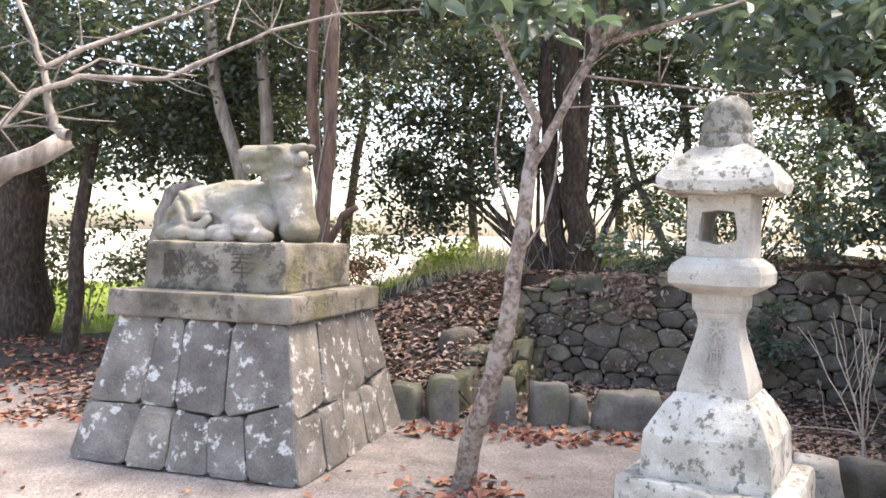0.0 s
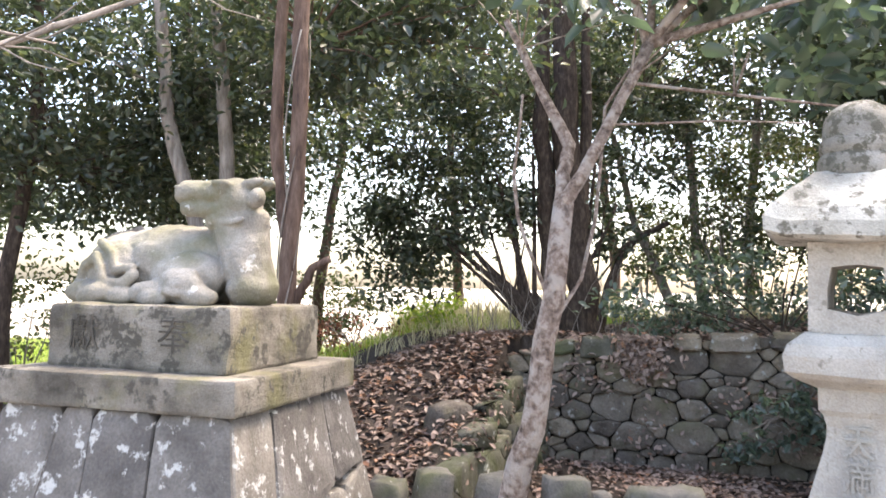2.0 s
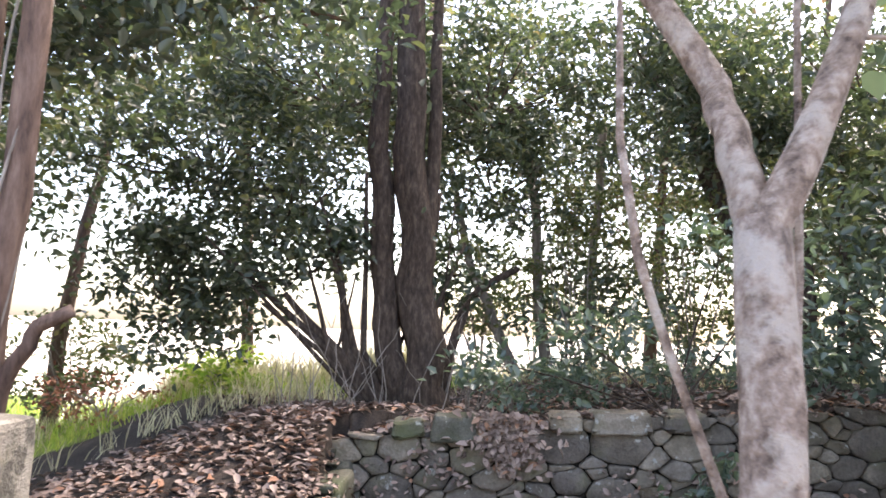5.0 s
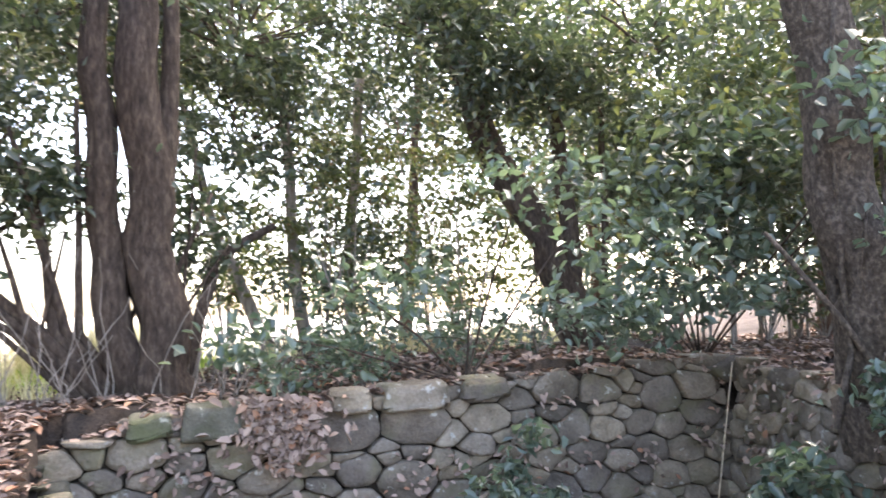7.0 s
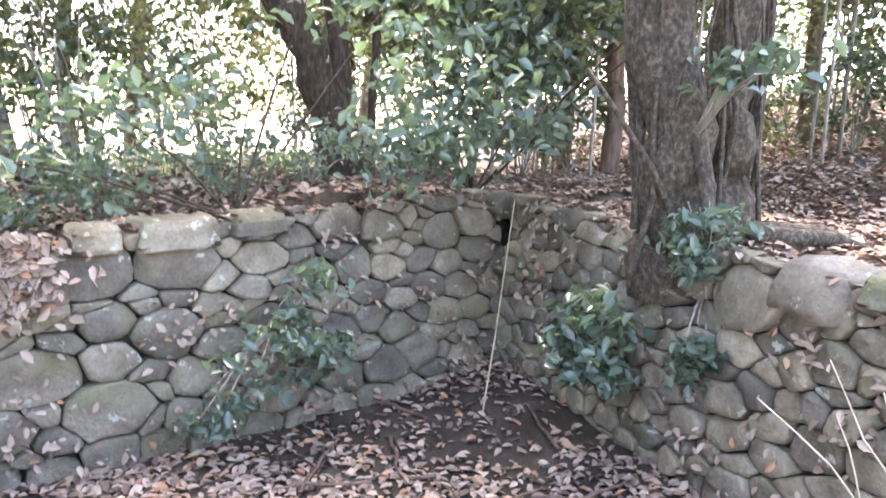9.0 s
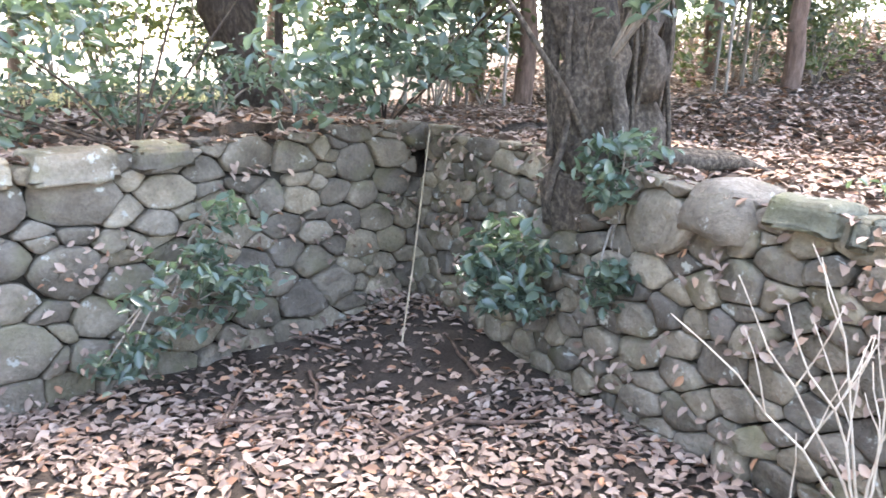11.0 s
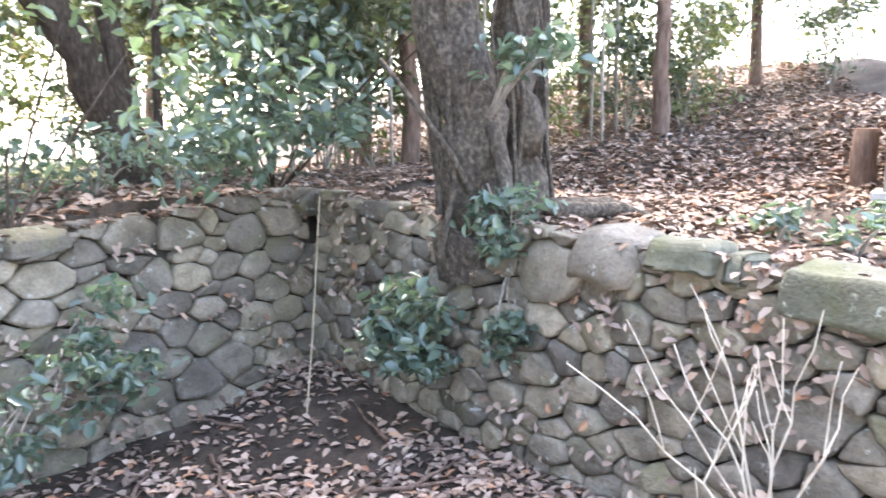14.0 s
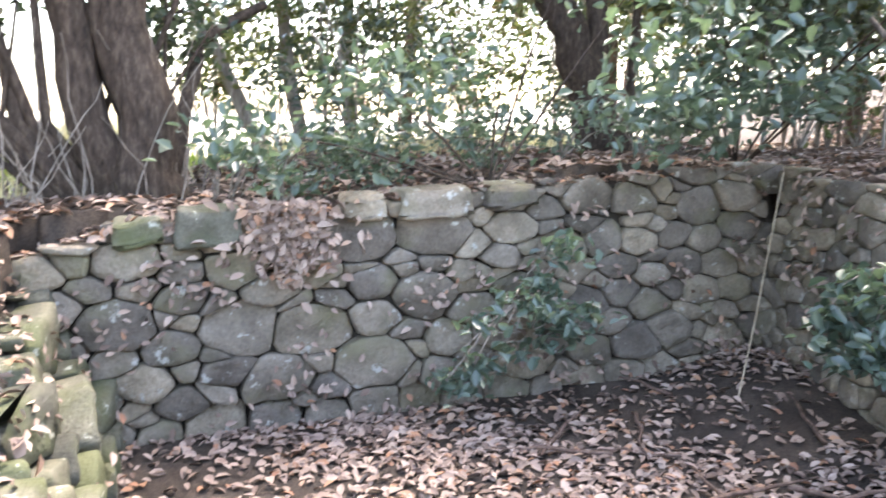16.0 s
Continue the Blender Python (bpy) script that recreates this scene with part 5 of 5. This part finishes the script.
def bare_shrub():
    """A few pale upright stems, forked high up."""
    x, y = 2.66, 4.11
    o = Vector((x, y, -0.12))
    ob = thing("bare_shrub", "leafless pale-stemmed shrub with upright forked twigs", "shrub", Matrix.Translation(o))
    rng = random.Random(6)
    for tip, kinks in (((2.55, 4.76, 0.9), 2), ((2.7, 4.57, 1.02), 2), ((2.6, 4.42, 0.97), 2), ((2.75, 4.33, 1.1), 3), ((2.72, 4.07, 1.04), 2), ((2.6, 3.98, 1.1), 2), ((2.85, 3.8, 0.85), 2), ((2.3, 4.75, 0.2), 1)):
        root, tip = Vector((x, y, 0.24 if kinks > 1 else 0.3)), Vector(tip)
        vs, fs = [], []
        pts = bend(root, tip, 6, 0.03, rng, 0.03)
        tube([p - o for p in pts], [0.0058, 0.005, 0.0044, 0.0038, 0.0032, 0.0026, 0.002], 6, 0, 0, vs, fs)
        for k_ in range(kinks):
            at_ = pts[2 + k_]
            e = at_ + Vector((rng.uniform(-0.12, 0.12), rng.uniform(-0.16, 0.16), rng.uniform(0.14, 0.34)))
            tube([p - o for p in bend(at_, e, 3, 0.012, rng)], [0.0034, 0.003, 0.0024, 0.0018], 5, 0, 0, vs, fs)
        put("twig", mesh_of("twig", vs, fs, TWIG_PALE, True), ob)
    vs, fs = tube([(0, 0, 0), (0.01, 0, 0.2), (0, 0, 0.4)], [0.016, 0.014, 0.011], 8, 0.2, 1)
    put("stump", mesh_of("stump", vs, fs, TWIG_PALE, True), ob)


bare_shrub()

# bamboo stick leaning in the corner
vs, fs = tube([(0, 0, 0), (0.28, 0.05, 0.55), (0.7, 0.14, 1.44)], [0.006, 0.0055, 0.0045], 8)
stick = put("stick", mesh_of("stick", vs, fs, BAMBOO, True), None, Matrix.Translation((4.45, 6.55, -0.2)), "thin dry bamboo stick leaning in the wall corner")
tagged(stick, category="stick")

# fallen branches on the hollow's floor
rr = random.Random(15)
for n_ in range(14):
    x, y, a, L = rr.uniform(2.4, 4.6), rr.uniform(5.0, 6.9), rr.uniform(0, 6.3), rr.uniform(0.3, 0.9)
    if not inside(np.array(x), np.array(y), HOLLOW):
        continue
    p, q = Vector((x, y, gz(x, y) + 0.03)), Vector((x + L * math.cos(a), y + L * math.sin(a), 0))
    q.z = gz(q.x, q.y) + 0.03 if bool(inside(np.array(q.x), np.array(q.y), HOLLOW)) else p.z
    vs, fs = tube([v - p for v in bend(p, q, 6, 0.03, rr)], [0.014, 0.013, 0.012, 0.011, 0.009, 0.007, 0.004], 6)
    tagged(put("fallen_branch", mesh_of("fallen_branch", vs, fs, BARK_BROWN, True), None, Matrix.Translation(p), "dead brown branch lying on leaf litter"), category="branch", group="dead branches on the hollow floor")

# ---- wooden shrine hut on a granite footing ----
wood_m, wn_, wl_, wb_ = material("weathered_boards")
tc = wn_.new("ShaderNodeTexCoord")
mp = wn_.new("ShaderNodeMapping")
mp.inputs["Scale"].default_value = (14, 14, 0.8)
wl_.new(tc.outputs["Object"], mp.inputs[0])
tx = wn_.new("ShaderNodeTexNoise")
tx.inputs["Scale"].default_value, tx.inputs["Detail"].default_value = 3.0, 6
wl_.new(mp.outputs[0], tx.inputs["Vector"])
wl_.new(ramp(wn_, wl_, tx.outputs["Fac"], [(0.3, (0.06, 0.045, 0.034)), (0.5, (0.14, 0.108, 0.082)), (0.72, (0.25, 0.2, 0.155))]), wb_.inputs["Base Color"])
wb_.inputs["Roughness"].default_value = 0.85
bump(wn_, wl_, wb_, tx.outputs["Fac"], 0.5, 0.01)
WOOD = wood_m
HUT = pose(6.36, 2.76, 0.98, 0, 0, -110)
hut = thing("wooden_hut", "small weathered wooden shrine hut with board doors on a granite footing", "hut", HUT)
bm = block(2.2, 1.6, 0.22, 0.01, 2, 0.002)
bmesh.ops.translate(bm, verts=bm.verts, vec=(1.05, 0.72, 0))
part("granite_footing", bm, GRANITE, hut, "speckled grey granite kerb")


def board(x, y, z, w, d, h, name, parent, wear=0.002):
    bm = block(w, d, h, 0.006, 1, wear, 1.0, x)
    bmesh.ops.translate(bm, verts=bm.verts, vec=(x + w / 2, y + d / 2, z))
    part(name, bm, WOOD, parent)


board(0.03, 0, 0.22, 0.1, 0.1, 2.0, "corner_post", hut)
board(2.0, 0, 0.22, 0.1, 0.1, 2.0, "corner_post", hut)
board(0.13, 0.0, 0.22, 1.87, 0.08, 0.09, "sill_beam", hut)
for k_ in range(6):
    board(0.135 + 0.311 * k_, 0.04 + 0.008 * (k_ % 2), 0.31, 0.303, 0.025, 1.9, "board", hut)
board(0.06, 0.1, 0.22, 0.03, 1.3, 2.0, "side_wall", hut)
board(2.03, 0.1, 0.22, 0.03, 1.3, 2.0, "side_wall", hut)
# backing added behind the boards to keep light out of their gaps
board(0.1, 0.085, 0.22, 1.93, 0.02, 2.0, "gap_backing", hut)
board(-0.2, -0.3, 2.22, 2.5, 2.0, 0.12, "roof", hut)
vs, fs = tube([(0, 0, 0), (0.02, 0.01, 0.25), (0, 0, 0.5)], [0.1, 0.09, 0.085], 10, 0.2, 4)
x, y = 7.02, 2.68
tagged(put("stump", mesh_of("stump", vs, fs, BARK_BROWN, True), None, Matrix.Translation((x, y, gz(x, y) - 0.04)), "short dark cut log standing beside the hut"), category="log")
# cap slabs along the terrace edge
for n_, (x, y, z, w, d, h, turn, label) in enumerate([(3.78, 4.62, 0.93, 0.42, 0.34, 0.27, 52, "big round brown stone on the wall edge"), (3.5, 4.3, 1.06, 0.3, 0.28, 0.13, 52, "flat grey-green cap stone on the wall edge"), (3.36, 4.1, 1.03, 0.12, 0.2, 0.13, 52, "small squared green-grey cap stone on the wall edge"), (3.08, 3.76, 0.955, 0.43, 0.34, 0.19, 50, "flat grey-green cap stone on the wall edge"), (2.83, 3.43, 0.93, 0.4, 0.34, 0.17, 47, "flat dark grey cap stone on the wall edge")]):
    if n_:
        bm = block(w, d, h, 0.025, 5, 0.02, 0.94, 60 + n_)
    else:
        bm = boulder(w, d, h, 60, 0.55)
    tagged(part("cap_stone", bm, MOSS_STONE if n_ else WALL_STONE, None, label, True, pose(x, y, z, 2, -3, turn)), category="stone", group="cap stones of the terrace edge")
for n_, (x, y, z, w, d, h, turn, label) in enumerate([(1.6, 8.55, 0.88, 0.28, 0.26, 0.14, -22, "flat grey-green cap stone on the north wall"), (1.93, 8.42, 0.86, 0.38, 0.28, 0.21, -21, "squared mossy cap stone on the north wall"), (2.75, 8.1, 0.97, 0.26, 0.24, 0.15, -25, "small grey cap stone on the north wall"), (3.15, 7.94, 0.98, 0.5, 0.28, 0.17, -22, "long brown cap stone on the north wall"), (3.62, 7.76, 1.02, 0.36, 0.26, 0.15, -20, "flat brown cap stone on the north wall"), (0.72, 8.75, 0.5, 0.4, 0.34, 0.38, -40, "slanting pale boulder ending the north wall"), (0.3, 7.3, 0.2, 0.42, 0.34, 0.34, 30, "slanting pale boulder on the leafy bank")]):
    bm = block(w, d, h, 0.03, 5, 0.03, 0.88, 80 + n_) if n_ < 5 else boulder(w, d, h, 80 + n_, 0.6)
    tagged(part("cap_stone", bm, WALL_STONE if n_ > 1 else MOSS_STONE, None, label, True, pose(x, y, z, 3, -3, turn)), category="stone", group="cap stones of the north wall")
for x, y, seed in ((4.6, 3.35, 91), (5.3, 3.0, 92), (4.9, 3.7, 93)):
    z = gz(x, y)
    shrub("small green broad-leaved seedling among fallen leaves", x, y, z, [((x, y, z + 0.14), (0.2, 0.16, 0.07), 7)], LEAF_BLUE, seed, 0.085, 9, 0.06, 2)
x, y = 5.55, 2.3
tagged(part("paving_slab", block(1.3, 0.9, 0.08, 0.02, 4, 0.01, 0.98, 7.0), SLAB_STONE, None, "worn flat stone step before the hut", False, pose(x, y, gz(x, y) - 0.05, 0, 0, -82)), category="paving stone")


# ---- fallen leaves and grass ----
def litter(name, label, n_, box, mat, seed, size, keep, lift=0.012, flat=0.28, wide=0.5):
    rng = np.random.default_rng(seed)
    x, y = rng.uniform(box[0], box[2], n_), rng.uniform(box[1], box[3], n_)
    ok = keep(x, y, rng)
    x, y = x[ok], y[ok]
    z = ground_z(x, y) + lift * rng.uniform(0.4, 2.2, len(x))
    v, q = leaf_cloud(np.stack([x, y, z], 1), np.tile([0, 0, 1.0], (len(x), 1)), size, rng, wide, 0.12, flat)
    return tagged(put(name, array_mesh(name, v, q, mat), None, None, label), category="fallen leaves", kind="stuff")


def f_east(x, y):
    return ((x - N_C.x) * 3.5 - (y - N_C.y) * 2.85) / 4.51


def top_leaves(label, n_, a, b, normal, top, seed, thick=0.42, batter=0.08):
    """Leaves lying along the earth top of a wall."""
    rng = np.random.default_rng(seed)
    a, b, nn = np.array(a), np.array(b), np.array(normal)
    length = np.linalg.norm(b - a)
    s = rng.uniform(0, length, n_)
    z = np.array([top(v) for v in s]) - 0.02 + rng.uniform(0, 0.04, n_)
    p = np.concatenate([a + (b - a) * (s / length)[:, None] - nn * (batter * z + rng.uniform(-0.04, thick, n_))[:, None], z[:, None]], 1)
    v, q = leaf_cloud(p, np.tile([0, 0, 1.0], (n_, 1)), 0.075, rng, 0.5, 0.12, 0.35)
    tagged(put("fallen_leaves", array_mesh("fallen_leaves", v, q, LEAF_FALLEN), None, None, label), category="fallen leaves", kind="stuff")


top_leaves("dead leaves lying along the north wall's top", 1300, N_FOOT, (5.45, 6.9), (-0.371, -0.929), n_top, 71)
top_leaves("dead leaves lying along the east wall's top", 550, (5.45, 6.9), (2.6, 3.4), (-0.776, 0.632), e_top, 72)
top_leaves("dead leaves lying along the return wall's top", 420, (1.42, 8.56), (0.32, 5.9), (0.924, -0.381), w_top, 73, 0.4, 0.55)


def wall_leaves(label, n_, a, b, normal, top, seed, bias, batter=0.08):
    """Leaves caught on the ledges of a wall face."""
    rng = np.random.default_rng(seed)
    a, b, nn = np.array(a), np.array(b), np.array(normal)
    length = np.linalg.norm(b - a)
    spots = rng.uniform(0, 1, (34, 2))
    pick = rng.integers(0, 34, n_)
    s = np.clip(spots[pick, 0] * length + rng.normal(size=n_) * 0.12, 0.02, length - 0.02)
    high = np.array([top(v) for v in s])
    z = high - (high + 0.2) * np.clip(spots[pick, 1] ** bias + rng.normal(size=n_) * 0.06, 0, 1)
    p = np.concatenate([a + (b - a) * (s / length)[:, None] + nn * (0.055 - batter * np.maximum(z, 0) + rng.uniform(0, 0.02, n_))[:, None], z[:, None]], 1)
    up_ = np.tile([nn[0] * 0.8, nn[1] * 0.8, 0.7], (n_, 1))
    v, q = leaf_cloud(p, up_, 0.065, rng, 0.5, 0.14, 0.4)
    tagged(put("fallen_leaves", array_mesh("fallen_leaves", v, q, LEAF_FALLEN), None, None, label), category="fallen leaves", kind="stuff")


wall_leaves("dead leaves caught between the north wall's stones", 520, N_FOOT, (5.45, 6.9), (-0.371, -0.929), n_top, 61, 1.9)
wall_leaves("dead leaves caught between the east wall's stones", 420, (5.45, 6.9), (2.6, 3.4), (-0.776, 0.632), e_top, 62, 1.6)
wall_leaves("dead leaves and moss bits on the low return wall", 110, (1.42, 8.56), (0.32, 5.9), (0.924, -0.381), w_top, 63, 2.6, 0.55)
rng = np.random.default_rng(64)
p = np.stack([rng.normal(2.25, 0.14, 420), np.zeros(420), np.clip(rng.normal(0.92, 0.13, 420), 0.5, 1.08)], 1)
p[:, 1] = 8.62 - (p[:, 0] - 1.15) * 0.4 - 0.06 + 0.25 * np.maximum(p[:, 2] - 0.85, 0) - rng.uniform(0, 0.05, 420)
v, q = leaf_cloud(p, np.tile([-0.3, -0.6, 0.7], (420, 1)), 0.085, rng, 0.5, 0.14, 0.45)
tagged(put("fallen_leaves", array_mesh("fallen_leaves", v, q, LEAF_FALLEN), None, None, "heap of dead leaves spilling over the north wall"), category="fallen leaves", kind="stuff")
litter("fallen_leaves", "dead leaves on the ground above the return wall", 1600, (-0.8, 5.4, 1.6, 9.2), LEAF_FALLEN, 9, 0.08, lambda x, y, r_: np.abs((x - 1.42) * 0.927 - (y - 8.56) * 0.375 + 0.65) < 0.22, 0.03)
litter("fallen_leaves", "brown dead leaves covering the hollow floor", 22000, (1, 3.5, 5.8, 8.8), LEAF_FALLEN, 1, 0.072, lambda x, y, r_: inside(x, y, HOLLOW) & (r_.random(len(x)) < np.maximum(0.22, 0.55 + 0.45 * np.sin(2.5 * x + y))))
litter("fallen_leaves", "tan dead leaves blanketing the terrace slope", 58000, (2.8, 1.5, 16, 9.5), LEAF_FALLEN, 2, 0.085, lambda x, y, r_: (f_east(x, y) > 0.15) & (r_.random(len(x)) < np.where(x < 9, 1, 0.5)) & ~((x > 3.0) & (x < 6.2) & (y < 3.6) & (r_.random(len(x)) < 0.75)))
litter("fallen_leaves", "brown leaves along the top of the north wall", 9000, (0.3, 7.0, 6.5, 11), LEAF_FALLEN, 3, 0.09, lambda x, y, r_: ~inside(x, y, HOLLOW_OUT) & (f_east(x, y) < 0.2) & (r_.random(len(x)) < 0.75))
litter("fallen_leaves", "red-brown leaves on the bank behind the pedestal", 9000, (-3.5, 5.6, 1.3, 10.5), LEAF_FALLEN, 4, 0.09, lambda x, y, r_: ~inside(x, y, HOLLOW_OUT) & (y < 9.2 + 0.8 * r_.random(len(x))))
litter("fallen_leaves", "red-brown leaves gathered along the edging stones", 1100, (-0.3, 4.0, 2.0, 5.4), LEAF_RED, 5, 0.085, lambda x, y, r_: (np.abs(y - (5.24 - 0.08 * np.clip(x, 0, 3))) < 0.3 * r_.random(len(x)) + 0.05), 0.015, 0.45)
litter("fallen_leaves", "red-brown leaves heaped round the pale tree's foot", 420, (-0.5, 3.4, 0.8, 4.3), LEAF_RED, 6, 0.085, lambda x, y, r_: np.hypot(x - 0.1, y - 3.85) < 0.4 * r_.random(len(x)) ** 0.5, 0.015, 0.4)
litter("fallen_leaves", "red leaves drifted on the sandy ground", 2600, (-8, 5.2, -2.3, 10), LEAF_RED, 7, 0.09, lambda x, y, r_: r_.random(len(x)) < 0.85)
litter("fallen_leaves", "few stray leaves on the gravel", 160, (-3, 1.5, 3, 4.5), LEAF_RED, 8, 0.06, lambda x, y, r_: r_.random(len(x)) < 0.6)


def blades(name, label, n_, box, mat, seed, height, keep):
    rng = np.random.default_rng(seed)
    x, y = rng.uniform(box[0], box[2], n_), rng.uniform(box[1], box[3], n_)
    ok = keep(x, y, rng)
    x, y = x[ok], y[ok]
    n_ = len(x)
    z = ground_z(x, y)
    a = rng.uniform(0, 6.283, n_)
    lean_ = rng.normal(size=(n_, 2)) * 0.45
    h = height * rng.uniform(0.5, 1.3, n_)
    w = 0.006
    p = np.stack([x, y, z - 0.01], 1)
    sx = np.stack([np.cos(a) * w, np.sin(a) * w, 0 * a], 1)
    mid = p + np.stack([lean_[:, 0] * h * 0.4, lean_[:, 1] * h * 0.4, h * 0.6], 1)
    tip = p + np.stack([lean_[:, 0] * h, lean_[:, 1] * h, h], 1)
    v = np.stack([p - sx, p + sx, mid + sx * 0.8, tip + sx * 0.1, tip - sx * 0.1, mid - sx * 0.8], 1).reshape(-1, 3)
    k_ = np.arange(n_)[:, None] * 6
    q = np.concatenate([k_ + [[0, 1, 2, 5]], k_ + [[5, 2, 3, 4]]], 0)
    return tagged(put(name, array_mesh(name, v, q, mat), None, None, label), category="grass", kind="stuff")


blades("grass", "bright green grass on the sunny bank", 22000, (-12, 10.8, 3.5, 19), GRASS_BLADE, 1, 0.18, lambda x, y, r_: r_.random(len(x)) < 0.8)
blades("dry_grass", "dry straw-coloured grass and stalks behind the wall", 8000, (-3, 9.9, 9, 14), STRAW, 2, 0.26, lambda x, y, r_: ~inside(x, y, HOLLOW_OUT) & (np.sin(1.7 * x) + np.sin(2.1 * y) > -0.2) & (f_east(x, y) < 1.5))
blades("dry_grass", "arching silver-grey dry grass beyond the wall", 5200, (-0.2, 12.0, 3.2, 13.6), STRAW, 3, 0.45, lambda x, y, r_: np.sin(3.1 * x) + np.sin(2.7 * y) > -0.6)
